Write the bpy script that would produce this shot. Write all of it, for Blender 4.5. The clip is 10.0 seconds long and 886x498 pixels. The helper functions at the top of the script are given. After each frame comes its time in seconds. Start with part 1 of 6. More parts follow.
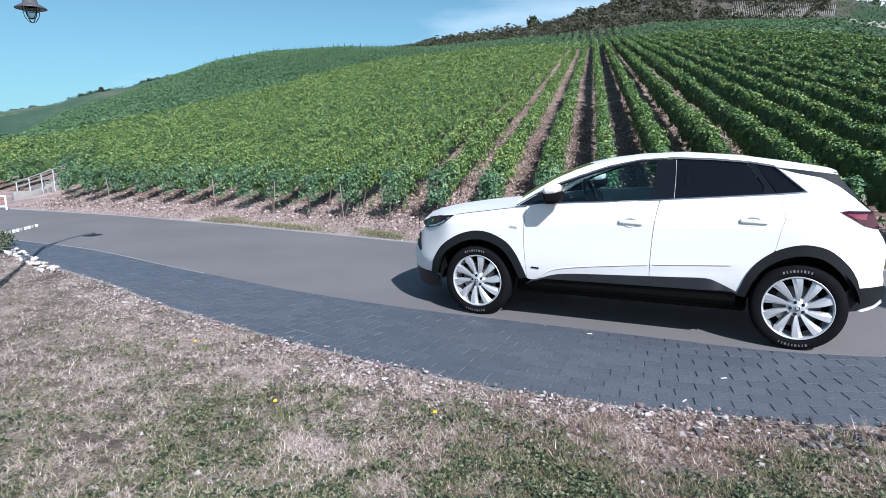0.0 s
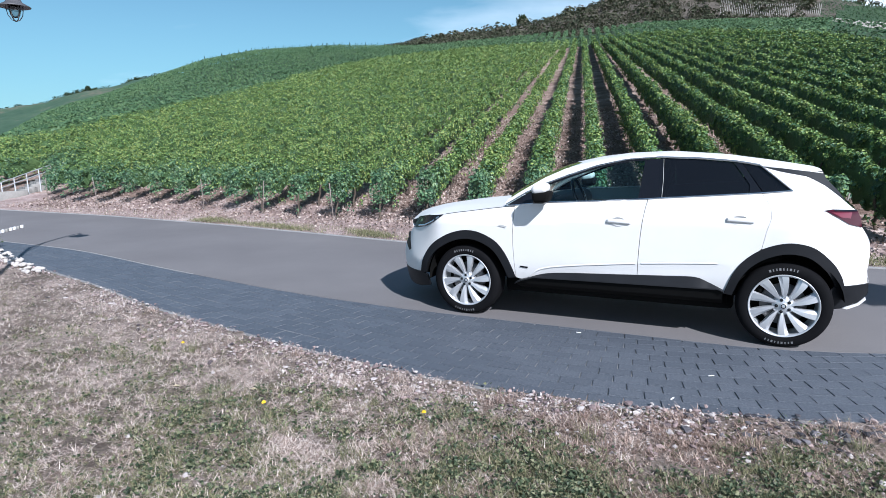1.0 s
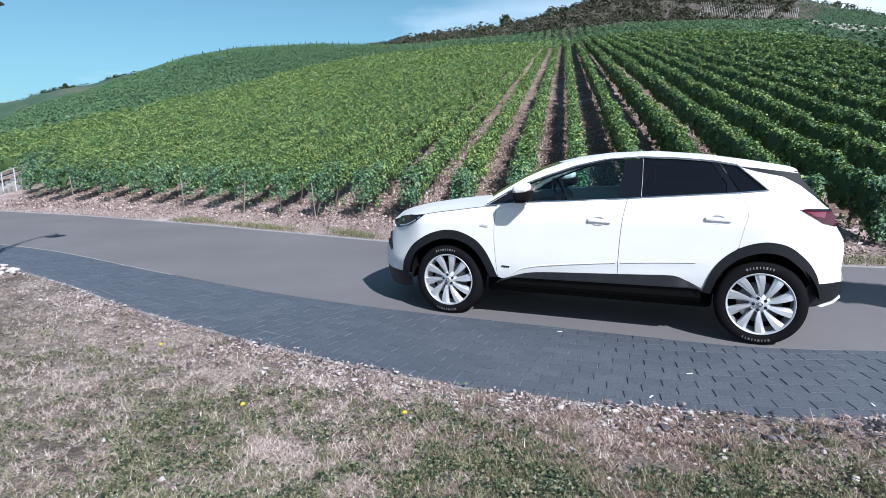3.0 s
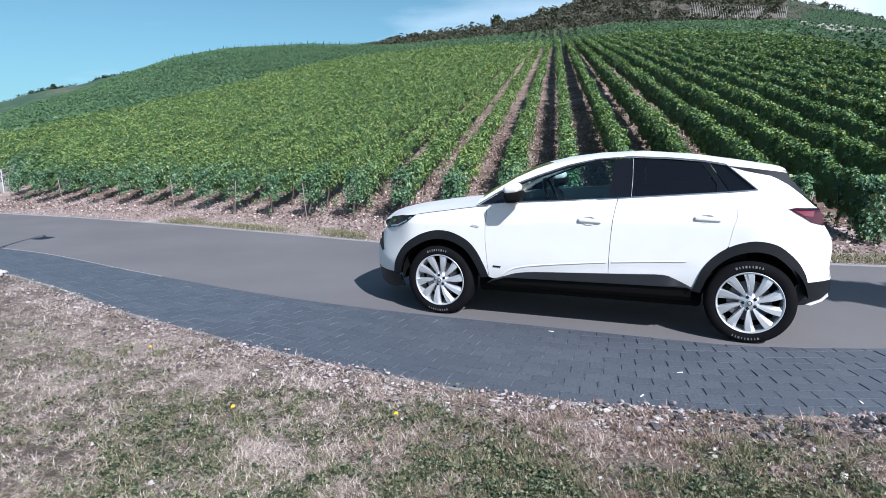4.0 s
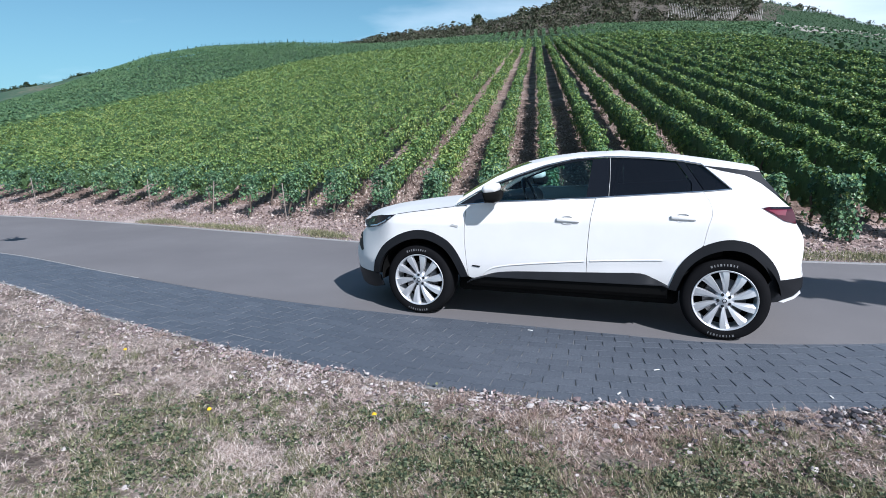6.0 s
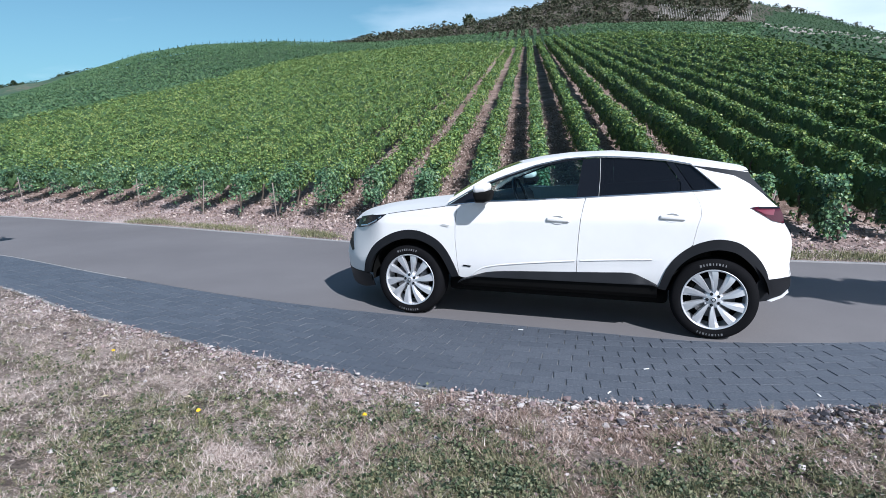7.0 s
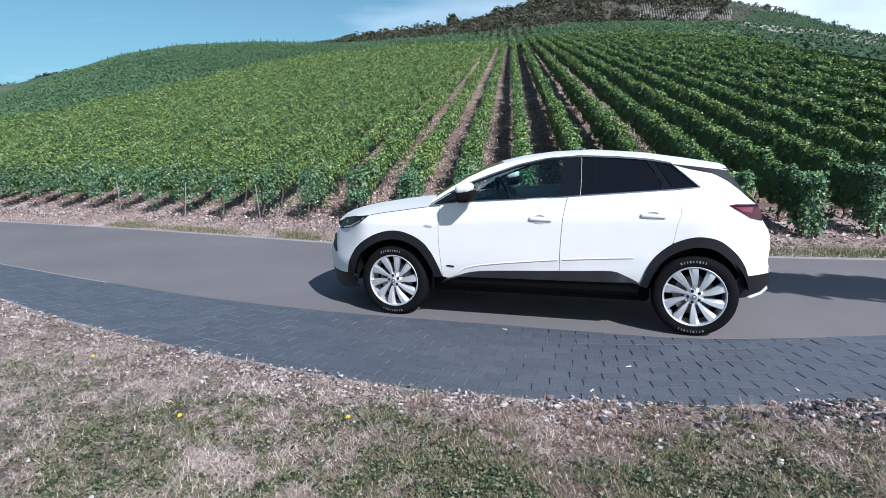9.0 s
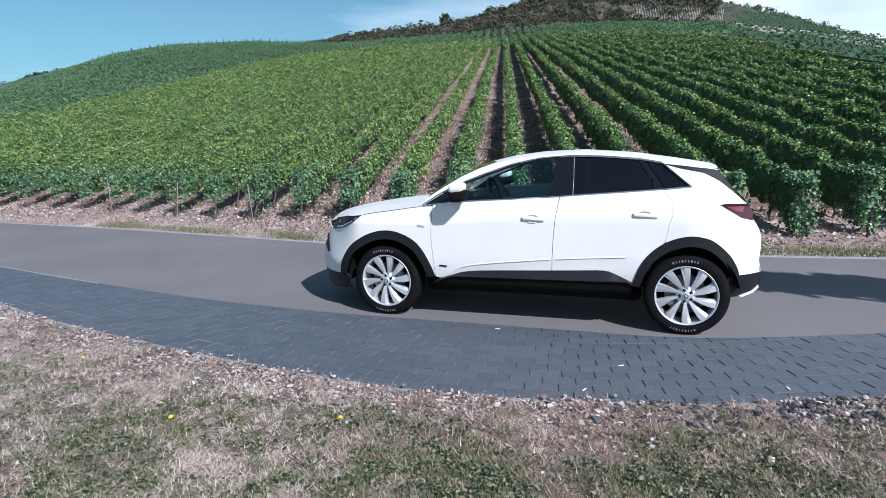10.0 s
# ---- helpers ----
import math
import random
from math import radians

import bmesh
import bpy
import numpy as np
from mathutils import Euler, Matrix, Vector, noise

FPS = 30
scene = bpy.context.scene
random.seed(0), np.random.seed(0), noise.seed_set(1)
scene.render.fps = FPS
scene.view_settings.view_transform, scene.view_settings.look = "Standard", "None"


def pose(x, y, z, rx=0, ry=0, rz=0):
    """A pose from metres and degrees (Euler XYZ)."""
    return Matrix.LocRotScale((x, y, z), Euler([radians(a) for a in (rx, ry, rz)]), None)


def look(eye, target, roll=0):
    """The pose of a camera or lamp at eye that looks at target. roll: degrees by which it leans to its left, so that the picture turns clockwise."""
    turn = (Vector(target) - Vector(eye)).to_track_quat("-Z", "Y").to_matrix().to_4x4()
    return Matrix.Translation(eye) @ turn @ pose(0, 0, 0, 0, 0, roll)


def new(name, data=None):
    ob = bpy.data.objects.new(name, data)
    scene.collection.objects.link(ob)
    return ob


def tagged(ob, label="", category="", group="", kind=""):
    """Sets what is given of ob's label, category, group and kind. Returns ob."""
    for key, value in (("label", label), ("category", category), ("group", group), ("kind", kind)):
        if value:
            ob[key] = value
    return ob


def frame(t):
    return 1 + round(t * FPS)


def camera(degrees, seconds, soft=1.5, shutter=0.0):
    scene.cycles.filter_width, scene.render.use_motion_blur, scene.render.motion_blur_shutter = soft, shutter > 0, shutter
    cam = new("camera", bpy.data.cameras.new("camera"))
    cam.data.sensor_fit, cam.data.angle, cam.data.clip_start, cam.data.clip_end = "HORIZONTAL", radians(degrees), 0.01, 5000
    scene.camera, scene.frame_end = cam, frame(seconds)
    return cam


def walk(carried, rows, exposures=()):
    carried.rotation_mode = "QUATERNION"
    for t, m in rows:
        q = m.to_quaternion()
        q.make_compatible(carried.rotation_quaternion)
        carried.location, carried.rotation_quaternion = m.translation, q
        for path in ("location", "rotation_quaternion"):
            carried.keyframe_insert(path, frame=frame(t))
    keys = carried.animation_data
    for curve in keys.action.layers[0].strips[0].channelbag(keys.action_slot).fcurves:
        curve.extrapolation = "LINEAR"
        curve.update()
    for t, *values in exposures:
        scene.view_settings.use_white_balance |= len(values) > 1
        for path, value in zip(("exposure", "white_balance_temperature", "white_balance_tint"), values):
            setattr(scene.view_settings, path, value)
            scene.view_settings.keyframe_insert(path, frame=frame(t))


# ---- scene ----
cam = camera(73.3, 10.0, soft=0.6)
PATH = [
    (0, (2.156, -5.188, 1.626), (1.297, -3.414, 1.285), -1.0),
    (0.5, (2.162, -5.187, 1.628), (1.318, -3.406, 1.286), -1.0),
    (1, (2.167, -5.18, 1.632), (1.337, -3.394, 1.287), -1.1),
    (1.5, (2.168, -5.174, 1.63), (1.352, -3.381, 1.283), -1.1),
    (2, (2.172, -5.169, 1.63), (1.37, -3.37, 1.283), -1.1),
    (2.5, (2.181, -5.168, 1.633), (1.389, -3.364, 1.285), -1.0),
    (4, (2.192, -5.158, 1.635), (1.435, -3.34, 1.287), -1.1),
    (4.5, (2.198, -5.153, 1.635), (1.455, -3.33, 1.287), -1.1),
    (5, (2.202, -5.151, 1.634), (1.473, -3.321, 1.286), -1.1),
    (5.5, (2.21, -5.149, 1.637), (1.495, -3.314, 1.287), -1.1),
    (7, (2.222, -5.143, 1.639), (1.547, -3.293, 1.286), -1.0),
    (7.5, (2.227, -5.134, 1.638), (1.565, -3.281, 1.284), -1.0),
    (8, (2.234, -5.138, 1.642), (1.582, -3.281, 1.289), -1.1),
    (8.5, (2.239, -5.135, 1.64), (1.598, -3.274, 1.287), -1.2),
    (9, (2.247, -5.135, 1.645), (1.616, -3.27, 1.29), -1.4),
    (9.5, (2.249, -5.133, 1.643), (1.629, -3.266, 1.288), -1.4),
    (10, (2.252, -5.129, 1.644), (1.642, -3.258, 1.288), -1.4),
]
walk(cam, [(t, look(eye, target, roll)) for t, eye, target, roll in PATH], [(0, 0.5, 5850, 12), (10, 0.35, 5850, 12)])

# world, sun and exposure
world = bpy.data.worlds.new("sky")
scene.world = world
world.use_nodes = True
wn = world.node_tree
sky = wn.nodes.new("ShaderNodeTexSky")
sky.sky_type = "NISHITA"
sky.sun_disc = False
SUN = Vector((0.79, -0.63, 0.82)).normalized()
sky.sun_elevation = math.asin(SUN.z)
sky.sun_rotation = math.atan2(SUN.x, SUN.y)
sky.air_density = 0.9
sky.dust_density = 0.1
sky.ozone_density = 1.0
# thin streaks of high cloud
wc = wn.nodes.new("ShaderNodeTexCoord")
wm = wn.nodes.new("ShaderNodeMapping")
wm.inputs["Scale"].default_value = (1.2, 1.2, 5.0)
wm.inputs["Location"].default_value = (0.3, 0.1, 0.2)
wt = wn.nodes.new("ShaderNodeTexNoise")
wt.inputs["Scale"].default_value = 1.6
wt.inputs["Detail"].default_value = 6
wr = wn.nodes.new("ShaderNodeValToRGB")
wr.color_ramp.elements[0].position, wr.color_ramp.elements[0].color = 0.28, (0, 0, 0, 1)
wr.color_ramp.elements[1].position, wr.color_ramp.elements[1].color = 0.85, (0.95, 0.95, 0.95, 1)
wx = wn.nodes.new("ShaderNodeMix")
wx.data_type = "RGBA"
wx.inputs[7].default_value = (17.0, 17.6, 18.2, 1)
wn.links.new(wc.outputs["Generated"], wm.inputs[0])
wn.links.new(wm.outputs[0], wt.inputs["Vector"])
ws = wn.nodes.new("ShaderNodeSeparateXYZ")
wa = wn.nodes.new("ShaderNodeMath")
wa.operation = "MULTIPLY_ADD"
wa.inputs[1].default_value = 0.42
wn.links.new(wc.outputs["Generated"], ws.inputs[0])
wn.links.new(ws.outputs[0], wa.inputs[0])
wn.links.new(wt.outputs["Fac"], wa.inputs[2])
wn.links.new(wa.outputs[0], wr.inputs[0])
low = wn.nodes.new("ShaderNodeMapRange")
low.interpolation_type = "SMOOTHSTEP"
low.inputs["From Min"].default_value, low.inputs["From Max"].default_value = 0.6, 0.2
veil = wn.nodes.new("ShaderNodeMath")
veil.operation = "MULTIPLY"
wn.links.new(ws.outputs[2], low.inputs[0])
wn.links.new(wr.outputs[0], veil.inputs[0])
wn.links.new(low.outputs[0], veil.inputs[1])
wn.links.new(veil.outputs[0], wx.inputs[0])
wl = wn.nodes.new("ShaderNodeMix")
wl.data_type, wl.blend_type = "RGBA", "MULTIPLY"
wl.inputs[0].default_value = 1.0
wl.inputs[7].default_value = (0.8, 1.08, 1.04, 1)
wn.links.new(sky.outputs[0], wl.inputs[6])
haze = wn.nodes.new("ShaderNodeMapRange")
haze.inputs["From Min"].default_value, haze.inputs["From Max"].default_value = 0.0, 0.3
haze.inputs["To Min"].default_value, haze.inputs["To Max"].default_value = 0.75, 0.0
wn.links.new(ws.outputs[2], haze.inputs[0])
wh = wn.nodes.new("ShaderNodeMix")
wh.data_type = "RGBA"
wh.inputs[7].default_value = (3.0, 6.1, 7.3, 1)
wn.links.new(haze.outputs[0], wh.inputs[0])
wn.links.new(wl.outputs[2], wh.inputs[6])
wn.links.new(wh.outputs[2], wx.inputs[6])
wn.links.new(wx.outputs[2], wn.nodes["Background"].inputs[0])
wn.nodes["Background"].inputs[1].default_value = 0.07
sun = new("sun", bpy.data.lights.new("sun", "SUN"))
sun.data.energy = 5.0
sun.data.angle = radians(0.53)
sun.data.color = (1.0, 0.975, 0.94)
sun.rotation_mode = "QUATERNION"
sun.rotation_quaternion = SUN.to_track_quat("Z", "Y")

# materials


def material(name, base=(0.5, 0.5, 0.5), rough=0.6, metal=0.0, spec=0.5):
    m = bpy.data.materials.new(name)
    m.use_nodes = True
    b = m.node_tree.nodes["Principled BSDF"]
    b.inputs["Base Color"].default_value = (*base, 1)
    b.inputs["Roughness"].default_value = rough
    b.inputs["Metallic"].default_value = metal
    b.inputs["Specular IOR Level"].default_value = spec
    return m, m.node_tree, b


def coords(nt, scale=(1, 1, 1)):
    c = nt.nodes.new("ShaderNodeTexCoord")
    mp = nt.nodes.new("ShaderNodeMapping")
    mp.inputs["Scale"].default_value = scale
    nt.links.new(c.outputs["Object"], mp.inputs[0])
    return mp.outputs[0]


def noise_tex(nt, vec, scale, detail=4.0, rough=0.6):
    n = nt.nodes.new("ShaderNodeTexNoise")
    n.inputs["Scale"].default_value = scale
    n.inputs["Detail"].default_value = detail
    n.inputs["Roughness"].default_value = rough
    nt.links.new(vec, n.inputs["Vector"])
    return n.outputs["Fac"]


def ramp(nt, fac, stops):
    r = nt.nodes.new("ShaderNodeValToRGB")
    e = r.color_ramp.elements
    while len(e) < len(stops):
        e.new(0.5)
    for k, (p, c) in enumerate(stops):
        e[k].position, e[k].color = p, (*c, 1)
    nt.links.new(fac, r.inputs[0])
    return r.outputs[0]


def mix(nt, fac, a, b, mode="MIX"):
    m = nt.nodes.new("ShaderNodeMix")
    m.data_type, m.blend_type = "RGBA", mode
    for s, v in ((m.inputs[0], fac), (m.inputs[6], a), (m.inputs[7], b)):
        if isinstance(v, (int, float)):
            s.default_value = v
        elif isinstance(v, tuple):
            s.default_value = (*v, 1)
        else:
            nt.links.new(v, s)
    return m.outputs[2]


def bump(nt, b, height, strength=0.3, distance=0.02):
    n = nt.nodes.new("ShaderNodeBump")
    n.inputs["Strength"].default_value = strength
    n.inputs["Distance"].default_value = distance
    nt.links.new(height, n.inputs["Height"])
    nt.links.new(n.outputs[0], b.inputs["Normal"])


def mottled(name, stops, s1, s2, rough=0.85, strength=0.4, distance=0.02, spec=0.3):
    """Two scales of noise over a ramp of colours, with relief."""
    m, nt, b = material(name, rough=rough, spec=spec)
    v = coords(nt)
    big, small = noise_tex(nt, v, s1, 3), noise_tex(nt, v, s2, 6, 0.7)
    f = mix(nt, 0.5, big, small)
    nt.links.new(ramp(nt, f, stops), b.inputs["Base Color"])
    bump(nt, b, small, strength, distance)
    return m


def leafy(name, stops, rough=0.5, trans=0.18, size=0.35, spec=0.35):
    """Leaves whose colour differs from leaf to leaf and from patch to patch."""
    m, nt, b = material(name, rough=rough, spec=spec)
    g = nt.nodes.new("ShaderNodeNewGeometry")
    patch = noise_tex(nt, g.outputs["Position"], size, 4, 0.65)
    f = mix(nt, 0.5, g.outputs["Random Per Island"], patch)
    col = ramp(nt, f, stops)
    nt.links.new(col, b.inputs["Base Color"])
    t = nt.nodes.new("ShaderNodeBsdfTranslucent")
    nt.links.new(mix(nt, 0.5, col, (0.16, 0.22, 0.03)), t.inputs[0])
    ms = nt.nodes.new("ShaderNodeMixShader")
    ms.inputs[0].default_value = trans
    nt.links.new(b.outputs[0], ms.inputs[1])
    nt.links.new(t.outputs[0], ms.inputs[2])
    nt.links.new(ms.outputs[0], nt.nodes["Material Output"].inputs[0])
    return m


def glass(name, tint, through_amount, rough=0.02, ior=1.45):
    """A thin tinted pane: part clear, part mirror-like gloss."""
    m, nt, b = material(name, (0.01, 0.01, 0.012), rough, 0, 0.5)
    tr = nt.nodes.new("ShaderNodeBsdfTransparent")
    tr.inputs[0].default_value = (*tint, 1)
    gl = nt.nodes.new("ShaderNodeBsdfGlossy")
    gl.inputs["Roughness"].default_value = rough
    dark = nt.nodes.new("ShaderNodeMixShader")
    dark.inputs[0].default_value = through_amount
    nt.links.new(b.outputs[0], dark.inputs[1])
    nt.links.new(tr.outputs[0], dark.inputs[2])
    fr = nt.nodes.new("ShaderNodeFresnel")
    fr.inputs[0].default_value = ior
    ms = nt.nodes.new("ShaderNodeMixShader")
    nt.links.new(fr.outputs[0], ms.inputs[0])
    nt.links.new(dark.outputs[0], ms.inputs[1])
    nt.links.new(gl.outputs[0], ms.inputs[2])
    nt.links.new(ms.outputs[0], nt.nodes["Material Output"].inputs[0])
    return m


M_ASPHALT = mottled("asphalt", [(0.3, (0.138, 0.129, 0.132)), (0.55, (0.177, 0.167, 0.169)), (0.75, (0.226, 0.214, 0.214))], 0.5, 90, 0.8, 0.5, 0.004)
M_SOIL = mottled("slate soil", [(0.3, (0.13, 0.09, 0.08)), (0.5, (0.36, 0.27, 0.25)), (0.7, (0.68, 0.57, 0.54))], 0.9, 14, 0.95, 0.9, 0.06)
# soil between the rows, browner, with some of their shade in the colour
M_LANE = mottled("lane soil with painted shade", [(0.3, (0.085, 0.052, 0.04)), (0.5, (0.25, 0.175, 0.145)), (0.7, (0.6, 0.48, 0.43))], 0.9, 9, 0.95, 1.0, 0.08)
M_VERGE = mottled("dry verge soil", [(0.34, (0.045, 0.034, 0.029)), (0.5, (0.2, 0.16, 0.132)), (0.68, (0.58, 0.48, 0.435))], 1.3, 40, 0.95, 0.9, 0.03)
M_FAR = mottled("scrub hillside", [(0.3, (0.04, 0.045, 0.03)), (0.46, (0.08, 0.07, 0.056)), (0.58, (0.13, 0.108, 0.09)), (0.72, (0.07, 0.08, 0.046))], 0.06, 0.6, 0.95, 0.6, 1.0)
# ground of the far vineyards; shade under the vines is in the green
M_FARGREEN = mottled("shaded distant vineyard", [(0.3, (0.022, 0.045, 0.022)), (0.55, (0.036, 0.066, 0.032)), (0.75, (0.055, 0.085, 0.042))], 0.08, 0.9, 0.95, 0.6, 0.6)
M_BRICK, nt, b = material("paving brick", rough=0.6, spec=0.45)
oi = nt.nodes.new("ShaderNodeObjectInfo")
gi = nt.nodes.new("ShaderNodeNewGeometry")
v = coords(nt)
rnd = mix(nt, 0.5, oi.outputs["Random"], gi.outputs["Random Per Island"])
f = mix(nt, 0.93, rnd, noise_tex(nt, v, 75, 6, 0.8))
nt.links.new(ramp(nt, f, [(0.36, (0.04, 0.049, 0.063)), (0.5, (0.075, 0.087, 0.108)), (0.64, (0.165, 0.18, 0.205))]), b.inputs["Base Color"])
bump(nt, b, noise_tex(nt, v, 180, 3), 0.4, 0.003)
M_JOINT = mottled("joint sand", [(0.36, (0.14, 0.14, 0.14)), (0.55, (0.28, 0.275, 0.27)), (0.72, (0.45, 0.44, 0.43))], 2.2, 60, 0.95, 0.5, 0.004)
M_VINE = leafy("vine leaf", [(0.25, (0.055, 0.115, 0.038)), (0.44, (0.135, 0.235, 0.068)), (0.6, (0.225, 0.32, 0.095)), (0.82, (0.34, 0.37, 0.115))], 0.45, 0.1, 0.7, 0.4)
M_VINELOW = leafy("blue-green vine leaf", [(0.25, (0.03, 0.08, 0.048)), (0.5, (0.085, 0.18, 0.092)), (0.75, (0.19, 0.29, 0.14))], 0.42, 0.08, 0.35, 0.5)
# inner leaf mass, darkened so the shade between shoots is in its colour
M_LEAFSHADE = mottled("shade-dark inner vine leaves", [(0.3, (0.026, 0.055, 0.024)), (0.5, (0.06, 0.115, 0.042)), (0.7, (0.12, 0.19, 0.062))], 0.5, 18, 0.6, 1.0, 0.06)
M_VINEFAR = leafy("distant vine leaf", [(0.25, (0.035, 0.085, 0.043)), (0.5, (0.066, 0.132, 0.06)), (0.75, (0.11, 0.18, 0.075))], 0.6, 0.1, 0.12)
# darker copy of the distant vine leaf; the hill's shade is in its colour
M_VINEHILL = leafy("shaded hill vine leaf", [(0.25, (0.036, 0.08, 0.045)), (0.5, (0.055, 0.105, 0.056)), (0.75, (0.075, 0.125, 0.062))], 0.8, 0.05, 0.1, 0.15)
M_BARK = mottled("vine bark", [(0.3, (0.06, 0.045, 0.035)), (0.6, (0.14, 0.11, 0.09)), (0.8, (0.22, 0.18, 0.15))], 6, 60, 0.9, 0.8, 0.01)
M_STEEL = mottled("galvanised steel", [(0.3, (0.34, 0.35, 0.36)), (0.7, (0.5, 0.51, 0.52))], 4, 60, 0.45, 0.1, 0.002)

# distance haze is mixed into the far fields' own colours
M_FARFIELD = mottled("hazy far fields", [(0.38, (0.035, 0.075, 0.045)), (0.52, (0.055, 0.1, 0.06)), (0.6, (0.13, 0.125, 0.09)), (0.67, (0.05, 0.09, 0.055))], 0.03, 0.25, 0.95, 0.3, 0.6)

# the ground: one sheet round the camera's stand, out to the horizon
EYE = Vector((2.2, -5.15, 1.635))
ROW = Vector((-0.208, 0.978))      # uphill, along the vine rows
ACROSS = Vector((0.978, 0.208))
AZ_NEAR = [-180, -75, -61.7, -56.5, -50, -42.5, -34.5, -30, -27.1, -21.9, -14.1, -6.5, 0.7, 7.4, 13.5, 17.8, 30, 60, 180]
T_NEAR = [0.02, 0.02, 0.02, 0.032, 0.062, 0.092, 0.128, 0.142, 0.146, 0.154, 0.158, 0.166, 0.159, 0.142, 0.111, 0.086, 0.055, 0.03, 0.02]
AZ_MID = [-180, -75, -61.7, -59.7, -57.7, -55.6, -53.6, -49.7, -45.7, -41.4, -34.5, -27.1, -21.9, -14.1, -6.5, 0.7, 7.4, 13.5, 17.8, 30, 180]
T_MID = [0.0, 0.0, 0.005, 0.026, 0.047, 0.06, 0.071, 0.098, 0.124, 0.14, 0.15, 0.149, 0.155, 0.162, 0.168, 0.16, 0.1475, 0.1235, 0.1035, 0.06, 0.03]
AZ_FAR = [-180, -75, -61.6, -59.7, -57.6, -56.5, -54.9, -53.1, -51.7, -49.2, -47.3, -43.5, -33, -29, -27, -21.9, -18.8, -16.7, -13.6, -10, -6.6, -1.7, 2.9, 7.3, 11.4, 15.3, 17.7, 30, 180]
T_FAR = [0.03, 0.035, 0.0515, 0.058, 0.065, 0.075, 0.082, 0.0865, 0.0945, 0.104, 0.109, 0.122, 0.142, 0.152, 0.157, 0.168, 0.173, 0.179, 0.192, 0.206, 0.213, 0.209, 0.194, 0.181, 0.156, 0.128, 0.112, 0.07, 0.03]
VINE = 1.0             # height of the vines
ROAD_X = [-40, -16.5, -12, -8, -4.5, -2.7, 0, 2, 3.9, 5.4, 8, 14, 30]
ROAD_Y = [5.6, 5.1, 4.95, 4.5, 3.95, 3.64, 3.5, 3.55, 3.7, 3.83, 4.2, 5.4, 10.0]
PAVE_X = [-40, -16, -12, -9, -8.1, -7.3, -6.4, -5, -3.7, -2.6, -1.6, -0.6, 0.6, 1.7, 2.6, 3.5, 4.3, 6, 8, 14, 30]
PAVE_Y = [0.8, 1.4, 1.5, 1.3, 1.25, 1.14, 0.95, 0.62, 0.36, 0.15, 0.02, -0.06, -0.06, -0.07, -0.08, 0.17, 0.5, 1.1, 1.8, 4.2, 9.0]
EDGE_X = [-40, -16, -12, -9, -6.5, -4.6, -3.4, -2.2, -1, 0, 0.75, 1.5, 2.2, 2.9, 3.75, 5, 7, 14, 30]
EDGE_Y = [-0.4, 0.4, 0.6, 0.5, -0.05, -0.5, -0.9, -1.16, -1.4, -1.54, -1.61, -1.57, -1.46, -1.3, -0.98, -0.4, 0.55, 3.3, 8.2]


def smooth_curve(xs, ys):
    """A soft curve through a few given places."""
    fine = np.linspace(xs[0], xs[-1], 1401)
    vals = np.interp(fine, xs, ys)
    k = np.hanning(31)
    pad = np.pad(vals, 15, mode="reflect", reflect_type="odd")
    vals = np.convolve(pad, k / k.sum(), "valid")
    return lambda x: np.interp(x, fine, vals)


road_y = smooth_curve(ROAD_X, ROAD_Y)
pave_y = smooth_curve(PAVE_X, PAVE_Y)
edge_y = smooth_curve(EDGE_X, EDGE_Y)


def soft(a, k):
    return np.logaddexp(0, np.asarray(a, float) / k) * k


def slope_height(x, y):
    """The near hillside: a short verge, a bank, then the even slope under the vines."""
    d = y - road_y(np.clip(x, -40, 30))
    w = d * 0.977
    return 0.06 * soft(w - 0.45, 0.15) + 0.145 * soft(w - 1.87, 0.35)


def rough_noise(x, y, s):
    return np.array([noise.noise((a * s, b * s, 3.7)) for a, b in zip(np.ravel(x), np.ravel(y))]).reshape(np.shape(x))


def crest(az):
    """How far off the near slope ends in a direction (degrees from +y towards +x)."""
    a = np.radians(az)
    r = np.linspace(6, 110, 500)
    x, y = EYE.x + r * math.sin(a), EYE.y + r * math.cos(a)
    t = (slope_height(x, y) - EYE.z) / r
    over = np.nonzero(t + VINE / r >= np.interp(az, AZ_NEAR, T_NEAR))[0]
    return float(r[over[0]]) if len(over) else 110.0


AZ_GRID = np.arange(-180, 181, 0.5)
CREST = np.array([crest(a) if -80 < a < 60 else 60.0 for a in AZ_GRID])
CREST = np.convolve(np.pad(CREST, 6, mode="edge"), np.ones(13) / 13, "valid")


